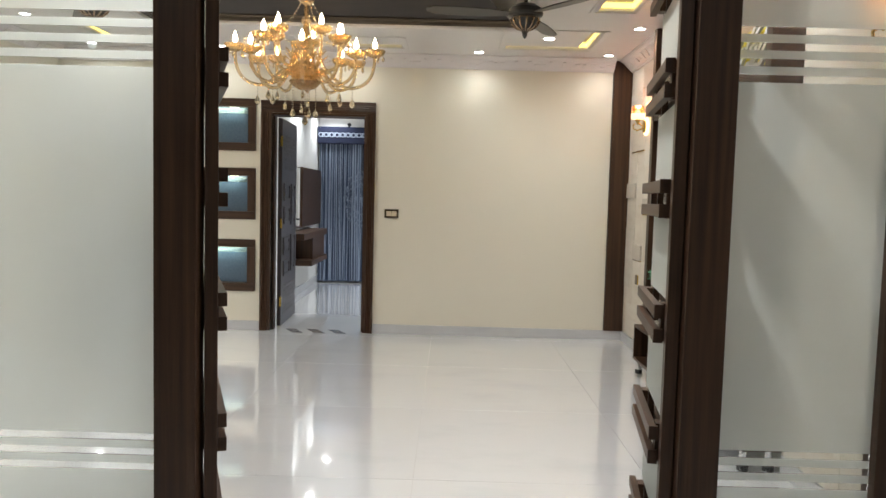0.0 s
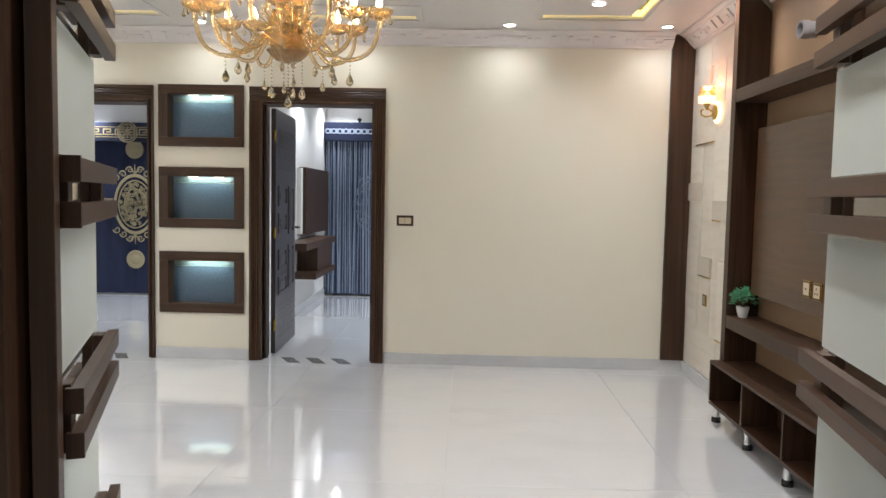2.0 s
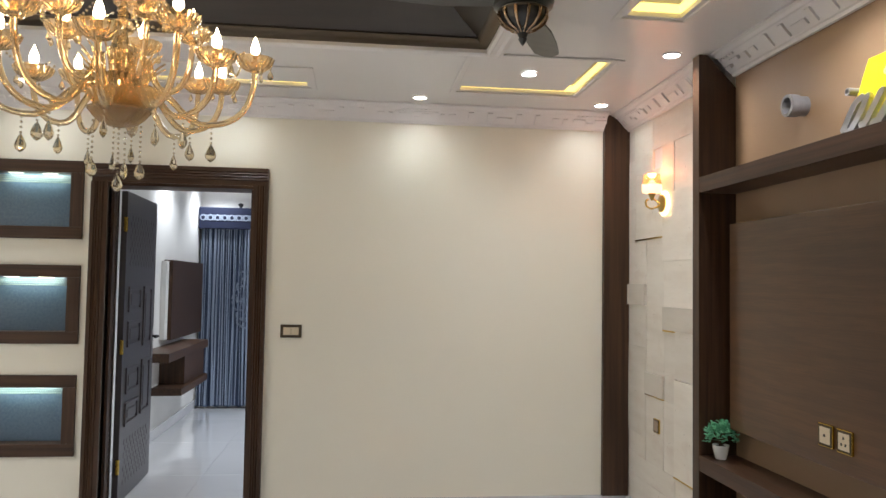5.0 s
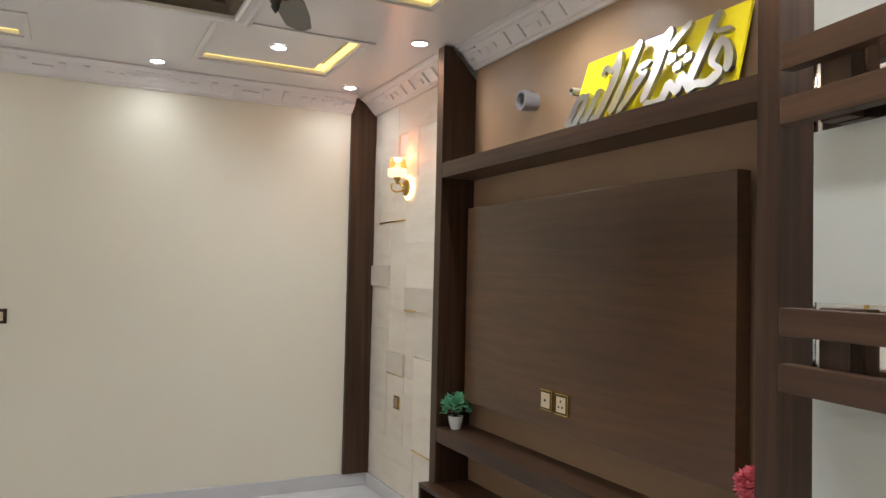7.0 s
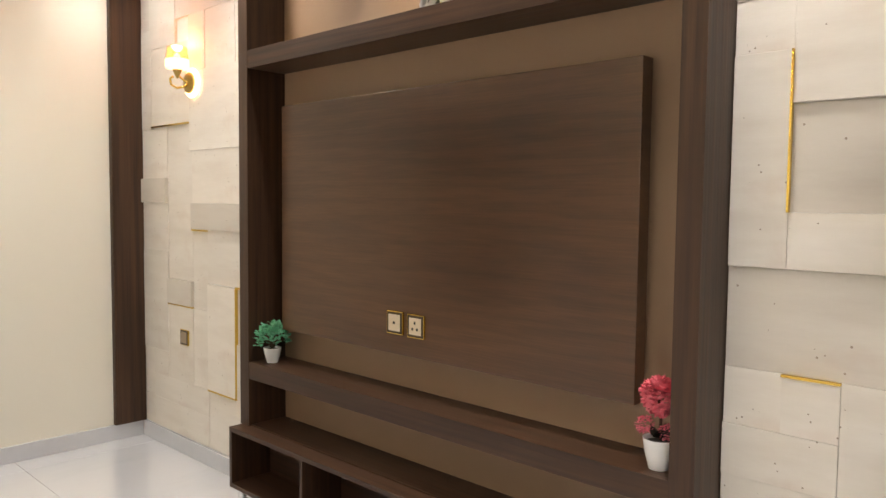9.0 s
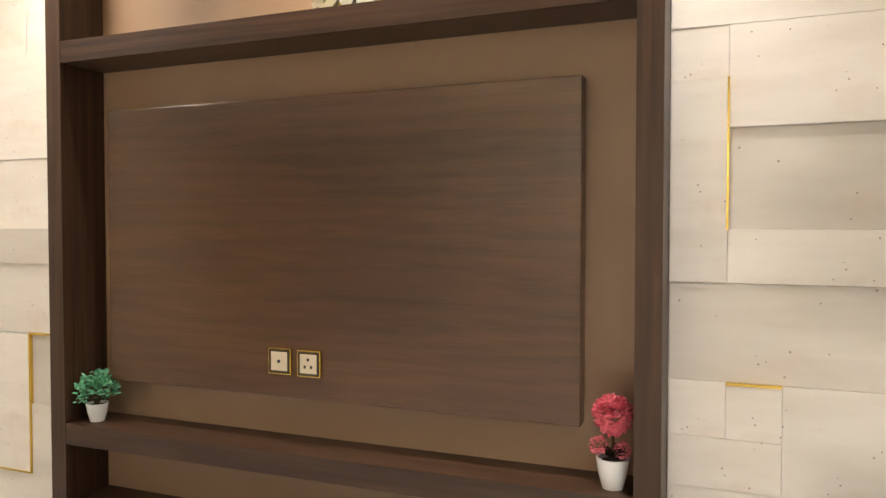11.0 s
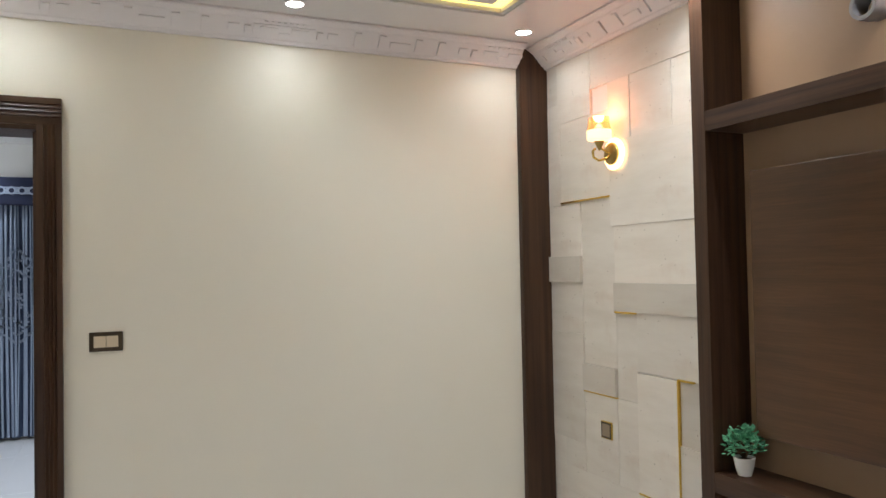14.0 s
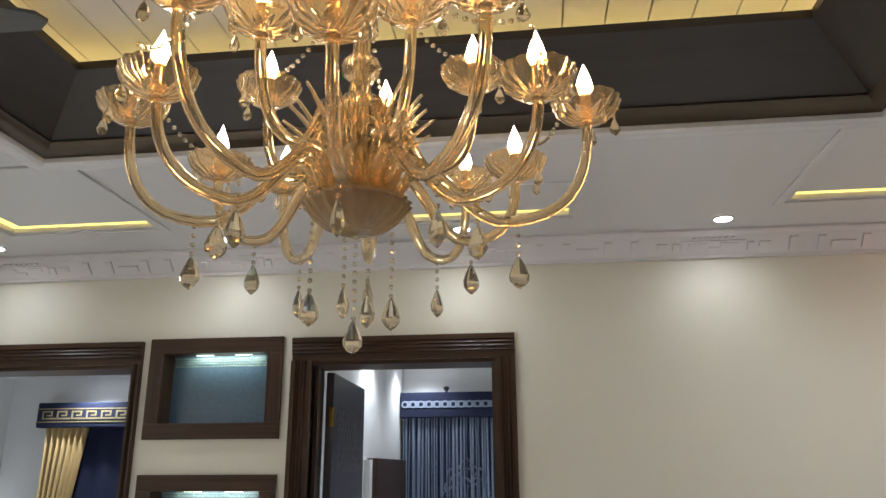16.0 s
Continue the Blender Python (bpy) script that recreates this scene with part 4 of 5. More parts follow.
# ---- fans ----
def fan(x, y, spin):
    f = thing("ceiling_fan", (x, y, CEIL), "dark three-bladed ceiling fan on a short rod", "fan", "ceiling fans")
    part("canopy", lathe([(0.0, 2.80), (0.055, 2.78), (0.062, 2.745), (0.040, 2.70), (0.016, 2.685)], (x, y, 0)), M_FAN, f, "", 40)
    part("rod", cyl((x, y, 2.64), (x, y, 2.70), 0.013), M_FAN, f, "", 40)
    part("motor", lathe([(0.016, 2.655), (0.070, 2.648), (0.108, 2.622), (0.118, 2.592), (0.112, 2.574), (0.088, 2.562)], (x, y, 0), 36), M_FAN, f, "black motor housing", 35)
    part("vent_bowl", lathe([(0.088, 2.563), (0.090, 2.545), (0.080, 2.520), (0.058, 2.500), (0.030, 2.490)], (x, y, 0), 36), M_FAN, f, "black bowl", 40)
    for k in range(12):
        a = k * math.pi / 6
        part("bowl_rib", tube([(x + r * math.cos(a), y + r * math.sin(a), z) for r, z in ((0.090, 2.556), (0.093, 2.542), (0.083, 2.518), (0.060, 2.497), (0.032, 2.486), (0.012, 2.470))], 0.0075, 6, 0.004), M_RIB, f, "polished bronze rib", 60)
    part("trim_ring", lathe([(0.092, 2.563), (0.098, 2.558), (0.092, 2.552), (0.086, 2.558)], (x, y, 0), 36, ring=True), M_BRONZE, f, "thin bronze ring", 50)
    part("finial", lathe([(0.030, 2.491), (0.034, 2.482), (0.018, 2.474), (0.012, 2.462), (0.018, 2.452), (0.010, 2.438), (0.0, 2.425)], (x, y, 0), 20), M_FAN, f, "", 40)
    for k in range(3):
        a = radians(spin + 120 * k)
        bm = bmesh.new()
        out = [(0.10, -0.028), (0.17, -0.045), (0.30, -0.070), (0.46, -0.074), (0.60, -0.066), (0.655, -0.03), (0.66, 0.01), (0.62, 0.05), (0.44, 0.062), (0.26, 0.058), (0.17, 0.040), (0.10, 0.028)]
        prism(bm, out, "z", -0.004, 0.004)
        bmesh.ops.transform(bm, matrix=Matrix.Translation((x, y, 2.588)) @ Matrix.Rotation(a, 4, "Z") @ Matrix.Rotation(radians(9), 4, "X"), verts=bm.verts)
        part("blade", bm, M_FANB, f, "dark blade")


fan(1.206, -2.272, 68)
fan(-1.625, -2.352, 4)


# ---- chandelier ----
CX, CY = -0.240, -2.310
ch = thing("chandelier", (CX, CY, 2.07), "amber crystal chandelier with lit candle bulbs and hanging drops", "chandelier")
part("suspension_rod", cyl((CX, CY, 2.66), (CX, CY, 3.03), 0.010), M_GOLD, ch, "", 40)
part("canopy", lathe([(0.0, 3.074), (0.07, 3.073), (0.06, 3.045), (0.02, 3.02), (0.01, 2.99)], (CX, CY, 0)), M_GOLD, ch, "", 40)
part("bowl", lathe([(0.006, 2.074), (0.034, 2.077), (0.064, 2.089), (0.085, 2.108), (0.097, 2.126), (0.100, 2.131), (0.093, 2.132), (0.079, 2.114), (0.055, 2.097), (0.0, 2.090)], (CX, CY, 0), 128, None, 0.035, 22), M_AMBERD, ch, "fluted smoky amber bowl", 50)
part("bowl_rim", lathe([(0.090, 2.131), (0.097, 2.139), (0.105, 2.134), (0.099, 2.126)], (CX, CY, 0), 128, None, 0.04, 22, ring=True), M_AMBER, ch, "scalloped amber rim", 60)
part("body", lathe([(0.050, 2.100), (0.048, 2.16), (0.050, 2.20), (0.058, 2.250), (0.050, 2.262), (0.030, 2.25), (0.0, 2.24)], (CX, CY, 0), 72, None, 0.06, 18), M_AMBER, ch, "fluted amber vase", 30)
part("column", lathe([(0.020, 2.24), (0.022, 2.29), (0.045, 2.315), (0.050, 2.335), (0.042, 2.355), (0.022, 2.37), (0.020, 2.40), (0.036, 2.415), (0.040, 2.43), (0.034, 2.445), (0.018, 2.46), (0.018, 2.50), (0.034, 2.515), (0.030, 2.54), (0.015, 2.55), (0.015, 2.63), (0.04, 2.645), (0.052, 2.665), (0.03, 2.675), (0.0, 2.68)], (CX, CY, 0), 36, None, 0.05, 12), M_AMBER, ch, "turned amber column", 40)


def drop(bm, at, s, turn=0.0):
    """A faceted pendant drop that hangs from at."""
    add_lathe(bm, [(0.0, 0.0), (0.10 * s, -0.12 * s), (0.22 * s, -0.36 * s), (0.315 * s, -0.62 * s), (0.29 * s, -0.79 * s), (0.17 * s, -0.93 * s), (0.0, -1.05 * s)], at, 8, Matrix.Rotation(turn, 4, "Z") @ Matrix.Diagonal((1, 0.62, 1, 1)))


def chain(bm, p, q, r, sag=0.0, step=0.017):
    p, q = Vector(p), Vector(q)
    n = max(2, int((q - p).length / step))
    for i in range(n + 1):
        u = i / n
        c = p.lerp(q, u) - Vector((0, 0, sag * 4 * u * (1 - u)))
        bmesh.ops.create_icosphere(bm, subdivisions=1, radius=r, matrix=Matrix.Translation(c))


def bez(p0, p1, p2, p3, n):
    out = []
    for i in range(n + 1):
        u = i / n
        out.append(tuple((1 - u) ** 3 * a + 3 * u * (1 - u) ** 2 * b + 3 * u * u * (1 - u) * c + u ** 3 * d for a, b, c, d in zip(p0, p1, p2, p3)))
    return out


def polar(r, a, z):
    return (CX + r * math.cos(a), CY + r * math.sin(a), z)


rnd = random.Random(9)
tiers = ((12, 0.455, 2.310, 2.100, 0.13), (5, 0.235, 2.405, 2.215, 0.3))
for count, rad, zc, zlow, off in tiers:
    for k in range(count):
        a = off + 2 * math.pi * k / count
        rr = rad * (1.0 if k % 2 == 0 or count < 10 else 0.84)
        zz = zc - (0.0 if k % 2 == 0 or count < 10 else 0.045)
        flat = bez((0.075, zlow + 0.055), (rr * 0.34, zlow + 0.20), (rr * 0.42, zlow - 0.02), (rr * 0.66, zlow), 10) + bez((rr * 0.66, zlow), (rr * 0.92, zlow + 0.01), (rr, zlow + 0.09), (rr, zz), 9)[1:]
        arm = part("arm", tube([polar(r, a, z) for r, z in flat], 0.0125, 10, 0.0105), M_AMBER, ch, "curved amber glass arm", 50)
        at = polar(rr, a, 0)
        part("bobeche", lathe([(0.012, zz - 0.004), (0.034, zz + 0.002), (0.060, zz + 0.022), (0.069, zz + 0.046), (0.065, zz + 0.047), (0.054, zz + 0.025), (0.024, zz + 0.008), (0.0, zz + 0.008)], at, 64, None, 0.04, 16), M_AMBER, arm, "scalloped amber drip dish", 50)
        part("candle_sleeve", cyl((at[0], at[1], zz + 0.006), (at[0], at[1], zz + 0.056), 0.010), M_AMBER, arm, "", 40)
        part("bulb", lathe([(0.0075, zz + 0.056), (0.015, zz + 0.070), (0.0165, zz + 0.082), (0.012, zz + 0.100), (0.005, zz + 0.118), (0.0, zz + 0.132)], at, 14), M_BULB, arm, "glowing flame bulb", 60)
        for j in range(3):
            bm = bmesh.new()
            b = a + (j - 1) * 1.15
            p = Vector(at) + Vector((0.056 * math.cos(b), 0.056 * math.sin(b), zz + 0.034))
            chain(bm, p, p - Vector((0, 0, 0.022)), 0.0045, 0, 0.011)
            drop(bm, p - Vector((0, 0, 0.026)), 0.036, b)
            part("small_drop", bm, M_CRYS, arm, "small crystal drop")
        if count == 12:
            bm = bmesh.new()
            p = Vector(polar(rr * 0.68, a, zlow - 0.010))
            ln = 0.035 if k % 2 else 0.055
            chain(bm, p, p - Vector((0, 0, ln)), 0.005)
            drop(bm, p - Vector((0, 0, ln + 0.004)), 0.062, a)
            part("pendant", bm, M_CRYS, arm, "long crystal pendant on beads")
for k in range(5):
    a = 0.3 + 2 * math.pi * k / 5
    bm = bmesh.new()
    chain(bm, polar(0.045, a, 2.64), polar(0.24, a, 2.47), 0.0055, 0.05)
    part("bead_swag", bm, M_CRYS, ch, "string of crystal beads")
for k in range(10):
    a = 2 * math.pi * k / 10
    bm = bmesh.new()
    chain(bm, polar(0.42, a, 2.36), polar(0.42, a + 0.628, 2.36), 0.0055, 0.045)
    part("bead_swag", bm, M_CRYS, ch, "string of crystal beads")
for r, a, zt in ((0.0, 0.0, 1.845), (0.075, 0.6, 1.895), (0.055, 5.4, 1.885), (0.085, 3.7, 1.890), (0.075, 2.1, 1.925)):
    bm = bmesh.new()
    p = Vector(polar(r, a, 2.085 if r < 0.1 else 2.12))
    chain(bm, p, (p.x, p.y, zt + 0.066), 0.005)
    drop(bm, (p.x, p.y, zt + 0.064), 0.062, a)
    part("pendant", bm, M_CRYS, ch, "long crystal pendant on beads")
for k in range(26):
    a = 2 * math.pi * k / 26
    tip = 2.345 if k % 2 else 2.305
    pts = bez(polar(0.060, a, 2.108), polar(0.062, a, 2.20), polar(0.074, a, tip - 0.05), polar(0.135 if k % 2 else 0.150, a, tip), 10)
    bm = bmesh.new()
    add_tube(bm, pts, 0.0085, 8, 0.003)
    part("leaf_rib", bm, M_AMBER, ch, "curved amber glass rib", 60)
ch.location.z -= 0.025

# ---- glass partition and its two open leaves ----
part_frame = thing("glass_partition", (0.7, -4.845, 0), "frosted glass partition in dark-stained wooden frame", "partition")
PZ = 2.45
for x0, x1 in ((-0.222, -0.083), (1.512, 1.645), (2.16, 2.470), (-1.66, -1.53), (-3.10, -2.98)):
    part("post", box(x0, x1, -4.887, -4.803, 0, PZ, 0.004), M_WOODV, part_frame)
part("head_rail", box(-3.10, 2.470, -4.887, -4.803, PZ + 0.001, CEIL - 0.001, 0.003), M_WOODX, part_frame)
for x0, x1 in ((-1.53, -0.222), (-2.98, -1.66), (1.645, 2.16)):
    part("bottom_rail", box(x0, x1, -4.880, -4.810, 0, 0.06, 0.003), M_WOODX, part_frame)
    cuts = [0.06] + [z + d for z in (0.425, 0.476, 0.527, 1.764, 1.815, 1.866, 1.917) for d in (0, 0.0245)] + [PZ]
    bands = [(z0, z1, k % 2 == 0) for k, (z0, z1) in enumerate(zip(cuts, cuts[1:]))]
    for z0, z1, fr in bands:
        g = part("frosted_pane" if fr else "clear_band", box(x0 + 0.001, x1 - 0.001, -4.849, -4.841, z0 + 0.0003, z1 - 0.0003), M_FROST if fr else M_CLEAR, part_frame)
        g.visible_shadow = False


def leaf_door(hx, hy, turn, long):
    """A glazed leaf along its own x from the hinge; bars stand off both faces."""
    d = thing("glazed_door", (0, 0, 0), "open frosted glass door leaf with dark wooden bars", "door", "pair of partition doors")
    T = 0.021
    part("stile", box(0.0, 0.055, -T, T, 0.01, 2.43, 0.003), M_WOODV, d)
    for z0, z1 in ((0.01, 0.08), (2.36, 2.43)):
        part("rail", box(0.056, long - 0.014, -T, T, z0, z1, 0.003), M_WOODX, d)
    bars = (0.14, 0.535, 0.957, 1.383, 1.785, 2.19)
    edges = [0.081] + [z + d for z in bars for d in (-0.072, 0.072)] + [2.359]
    edges[1] = 0.083
    for k, (z0, z1) in enumerate(zip(edges, edges[1:])):
        g = part("clear_pane" if k % 2 else "frosted_pane", box(0.056, long - 0.014, -0.004, 0.004, z0 + 0.0002, z1 - 0.0002), M_CLEAR if k % 2 else M_FROST, d, "clear glass" if k % 2 else "pale frosted glass")
        g.visible_shadow = False
    for zc in bars:
        for s in (-1, 1):
            for dz in (-0.042, 0.042):
                part("bar", box(0.075, long, s * (T + 0.008), s * (T + 0.034), zc + dz - 0.021, zc + dz + 0.021, 0.002), M_WOODX, d)
            for x0 in (0.095, long - 0.106):
                part("bar_block", box(x0, x0 + 0.055, s * 0.005, s * (T + 0.0075), zc - 0.066, zc + 0.066, 0.002), M_WOODV, d, "dark spacer block")
            part("bar_end", box(0.060, 0.0745, s * (T + 0.002), s * (T + 0.034), zc - 0.066, zc - 0.018, 0.001), M_WOODV, d)
            part("bar_end", box(0.060, 0.0745, s * (T + 0.002), s * (T + 0.034), zc + 0.018, zc + 0.066, 0.001), M_WOODV, d)
    d.matrix_world = pose(hx, hy, 0, 0, 0, turn)
    return d


leaf_door(1.488, -4.837, 81.0, 0.662)
leaf_door(-0.047, -4.837, 110.3, 0.706)

# ---- bedroom seen through its doorway ----
def wavy(bm, x0, x1, y, z0, z1, waves, depth, rows=1, seed=0):
    """A hanging cloth in soft folds."""
    r = random.Random(seed)
    n = waves * 8
    ph = [r.uniform(0.75, 1.25) for _ in range(waves + 2)]
    cols = []
    for i in range(n + 1):
        u = i / n
        w = u * waves
        dep = depth * ph[int(w)] * math.sin(2 * math.pi * w)
        cols.append([bm.verts.new((x0 + (x1 - x0) * u, y + dep * (0.55 + 0.45 * j / rows), z1 + (z0 - z1) * j / rows)) for j in range(rows + 1)])
    for a, b in zip(cols, cols[1:]):
        for j in range(rows):
            bm.faces.new((a[j], b[j], b[j + 1], a[j + 1]))


cur = thing("curtain", (-0.4, 4.12, 0.02), "blue string curtain with pale cords and embroidered motif", "curtain")
bm = bmesh.new()
wavy(bm, -1.27, 1.6, 4.13, 0.02, 2.14, 22, 0.03, 4, 3)
ob = part("cloth", bm, M_BLUE, cur, "", 60)
rnd = random.Random(12)
for k in range(95):
    bm = bmesh.new()
    xk = -1.26 + 2.8 * k / 95 + rnd.uniform(-0.012, 0.012)
    yk = 4.075 + rnd.uniform(-0.015, 0.012)
    add_tube(bm, [(xk, yk, 2.14), (xk + rnd.uniform(-0.01, 0.01), yk, 1.1), (xk + rnd.uniform(-0.015, 0.015), yk, 0.04)], rnd.uniform(0.004, 0.012), 5)
    part("cord", bm, M_CORD, cur, "grey-blue hanging cord")
bm = bmesh.new()
for k in range(420):
    a, r = rnd.uniform(0, 6.283), rnd.choice((0.14, 0.20, 0.245, 0.25, rnd.uniform(0.0, 0.25)))
    wob = 1 + 0.06 * math.cos(8 * a)
    cx0, cz0 = -0.62 + r * wob * math.cos(a), 1.30 + 1.6 * r * wob * math.sin(a)
    add_box(bm, cx0 - 0.009, cx0 + 0.009, 4.055, 4.060, cz0 - 0.009, cz0 + 0.009)
tagged(part("embroidery", bm, M_MOTIF, cur), "grey-blue stitched medallion", kind="stuff")
val = thing("pelmet", (-0.4, 4.08, 2.14), "navy upholstered curtain pelmet with ring pattern", "pelmet")
part("board", box(-1.29, 1.7, 4.02, 4.21, 2.13, 2.385, 0.01), M_NAVY, val)
bm = bmesh.new()
for k in range(35):
    xk = -1.24 + k * 0.083
    add_lathe(bm, [(0.022, 0.0), (0.038, 0.0), (0.038, 0.004), (0.022, 0.004)], (xk, 4.018, 2.262), 12, Matrix.Rotation(radians(90), 4, "X"), ring=True)
    add_box(bm, xk + 0.037, xk + 0.046, 4.014, 4.018, 2.234, 2.290)
    add_box(bm, xk + 0.024, xk + 0.059, 4.0145, 4.0175, 2.282, 2.294)
    add_box(bm, xk + 0.024, xk + 0.059, 4.0145, 4.0175, 2.230, 2.242)
part("pattern", bm, M_SILVT, val, "silver ring pattern")
orn = thing("ornament", (-0.82, 4.1, 2.386), "small dark knob ornament on the pelmet", "ornament")
part("knob", lathe([(0.02, 2.386), (0.012, 2.40), (0.03, 2.42), (0.03, 2.44), (0.0, 2.455)], (-0.82, 4.1, 0)), M_BLACK, orn, "", 50)

board = thing("wall_board", (-1.28, 3.2, 0.92), "dark wooden wall board above a floating shelf", "wall panel")
part("board", box(-1.298, -1.215, 2.56, 3.98, 0.92, 1.712, 0.004), M_WOODV, board)
part("backing", box(-1.2995, -1.25, 2.46, 2.56, 0.93, 1.70, 0.002), M_WHITE, board, "pale backing edge")
shelf = thing("floating_shelf", (-1.2, 2.5, 0.45), "dark stepped floating console shelf on the wall", "shelf")
part("top", box(-1.298, -1.02, 1.72, 3.42, 0.79, 0.87, 0.004), M_WOODH, shelf)
part("side", box(-1.298, -1.06, 2.50, 3.40, 0.50, 0.79, 0.003), M_WOODV, shelf)
part("lower_shelf", box(-1.298, -1.02, 2.22, 3.42, 0.43, 0.50, 0.003), M_WOODH, shelf)

# ---- parlour seen through the other doorway ----
pel = thing("pelmet", (-3.4, 3.7, 2.04), "navy curtain pelmet with gold key border", "pelmet")
part("board", box(-4.99, -1.45, 3.58, 3.77, 2.045, 2.294, 0.01), M_NAVY, pel)
bm = bmesh.new()
for k in range(22):
    x = -4.93 + k * 0.16
    for a, b, c, d in ((0, 0.15, 0.0, 0.016), (0, 0.016, 0.016, 0.085), (0.016, 0.11, 0.069, 0.085), (0.094, 0.11, 0.032, 0.069), (0.05, 0.094, 0.032, 0.046)):
        add_box(bm, x + a, x + b, 3.572, 3.579, 2.125 + c, 2.125 + d)
add_box(bm, -4.99, -1.45, 3.573, 3.579, 2.225, 2.235)
add_box(bm, -4.99, -1.45, 3.573, 3.579, 2.095, 2.105)
part("key_border", bm, M_GOLDT, pel, "gold key border")
bm = bmesh.new()
for xm in (-3.80,):
    for r0, r1 in ((0.122, 0.135), (0.095, 0.108), (0.0, 0.022)):
        add_lathe(bm, [(r0, 0.0), (r1, 0.0), (r1, 0.012), (r0, 0.012)], (xm, 3.574, 2.165), 32, Matrix.Rotation(radians(90), 4, "X"), ring=True)
    for q in range(8):
        a = q * math.pi / 4
        add_tube(bm, [(xm + r * math.cos(a), 3.568, 2.165 + r * math.sin(a)) for r in (0.03, 0.055, 0.085)], 0.015, 6, 0.006)
part("rosette", bm, M_GOLDT, pel, "gold rosette", 40)
cur = thing("curtain", (-3.4, 3.7, 0.02), "navy velvet curtain with gold embroidered medallion", "curtain")
bm = bmesh.new()
wavy(bm, -4.75, -1.45, 3.72, 0.02, 2.06, 12, 0.018, 4, 5)
part("cloth", bm, M_NAVY, cur, "", 60)
EX = -3.76
turn = Matrix.Rotation(radians(90), 4, "X") @ Matrix.Diagonal((1, 1.42, 1, 1))
flat = Matrix.Rotation(radians(90), 4, "X")
for r0, r1 in ((0.255, 0.285), (0.215, 0.228), (0.140, 0.150)):
    part("oval_band", lathe([(r0, 0.0), (r1, 0.0), (r1, 0.012), (r0, 0.012)], (EX, 3.695, 1.22), 48, turn, ring=True), M_GOLDT, cur, "gold oval band", 40)
bm = bmesh.new()
for k in range(150):
    a, r = rnd.uniform(0, 6.283), 0.20 * math.sqrt(rnd.random())
    x, z = EX + r * math.cos(a), 1.22 + 1.42 * r * math.sin(a)
    add_lathe(bm, [(0.010, 0.0), (0.018, 0.0), (0.018, 0.008), (0.010, 0.008)], (x, 3.693, z), 8, turn, ring=True)
tagged(part("filigree", bm, M_GOLDT, cur), "gold filigree filling the oval", kind="stuff")
for s in (-1, 1):
    for t in (-1, 1):
        for q in range(3):
            cx0, cz0, r0 = EX + s * (0.07 + 0.09 * q), 1.22 + t * (0.455 - 0.055 * q), 0.05
            pts = [(cx0 + s * r0 * (1 - i / 16) * math.cos(i * 0.62), 3.69, cz0 + t * r0 * (1 - i / 16) * math.sin(i * 0.62)) for i in range(13)]
            part("scroll", tube(pts, 0.010, 5, 0.006), M_GOLDT, cur, "gold scroll", 40)
for t in (-1, 1):
    for q in (-0.045, 0.0, 0.045):
        part("petal", tube([(EX, 3.69, 1.22 + t * 0.41), (EX + q * 1.3, 3.69, 1.22 + t * 0.47), (EX + q, 3.69, 1.22 + t * (0.53 - abs(q)))], 0.012, 5, 0.004), M_GOLDT, cur, "gold petal", 40)
KEY = ((0.30, 0.62, -0.075, -0.055), (0.30, 0.62, 0.055, 0.075), (0.34, 0.36, -0.03, 0.055), (0.36, 0.46, -0.03, -0.012), (0.44, 0.46, -0.012, 0.03), (0.52, 0.54, -0.055, 0.03), (0.54, 0.62, 0.012, 0.03))
for s in (-1, 1):
    for a, b, c, d in KEY:
        part("key_bar", box(EX + min(s * a, s * b), EX + max(s * a, s * b), 3.688, 3.694, 1.22 + c, 1.22 + d), M_GOLDT, cur, "gold key bar")
for z in (0.48, 1.95):
    part("roundel", lathe([(0.0, 0.01), (0.06, 0.010), (0.07, 0.004), (0.09, 0.010), (0.12, 0.008), (0.125, 0.0)], (EX, 3.692, z), 32, flat), M_GOLDT, cur, "gold round motif", 40)
drape = thing("side_curtain", (-4.7, 3.62, 0.03), "gold satin curtain gathered by a tieback", "curtain")
bm = bmesh.new()
cols = []
for i in range(57):
    u = i / 56
    col = []
    for j in range(21):
        z = 2.05 - 2.02 * j / 20
        pinch = math.exp(-((z - 0.80) / 0.30) ** 2)
        left = -4.90 + 0.03 * pinch
        right = -4.44 - 0.18 * (2.05 - z) / 1.25 if z > 0.8 else -4.62 - 0.05 * (0.8 - z)
        x = left + (right - left) * u
        col.append(bm.verts.new((x, 3.64 - 0.03 * math.sin(u * 6.283 * 7) * (1 - 0.4 * pinch), z)))
    cols.append(col)
for a, b in zip(cols, cols[1:]):
    for j in range(20):
        bm.faces.new((a[j], b[j], b[j + 1], a[j + 1]))
part("cloth", bm, M_TAN, drape, "", 60)
bm = bmesh.new()
for a, b in zip([(-4.97, 1.03), (-4.90, 0.98), (-4.72, 0.86), (-4.58, 0.78)], [(-4.90, 0.98), (-4.72, 0.86), (-4.58, 0.78), (-4.52, 0.79)]):
    prism(bm, [(a[0], a[1] - 0.045), (b[0], b[1] - 0.045), (b[0], b[1] + 0.045), (a[0], a[1] + 0.045)], "y", 3.575, 3.585)
part("tieback", bm, material("cream_satin", (0.70, 0.60, 0.42), 0.4), drape, "cream satin tieback")
ac = thing("ceiling_fan", (-3.55, 2.0, 2.5), "white ceiling fan in the parlour", "fan")
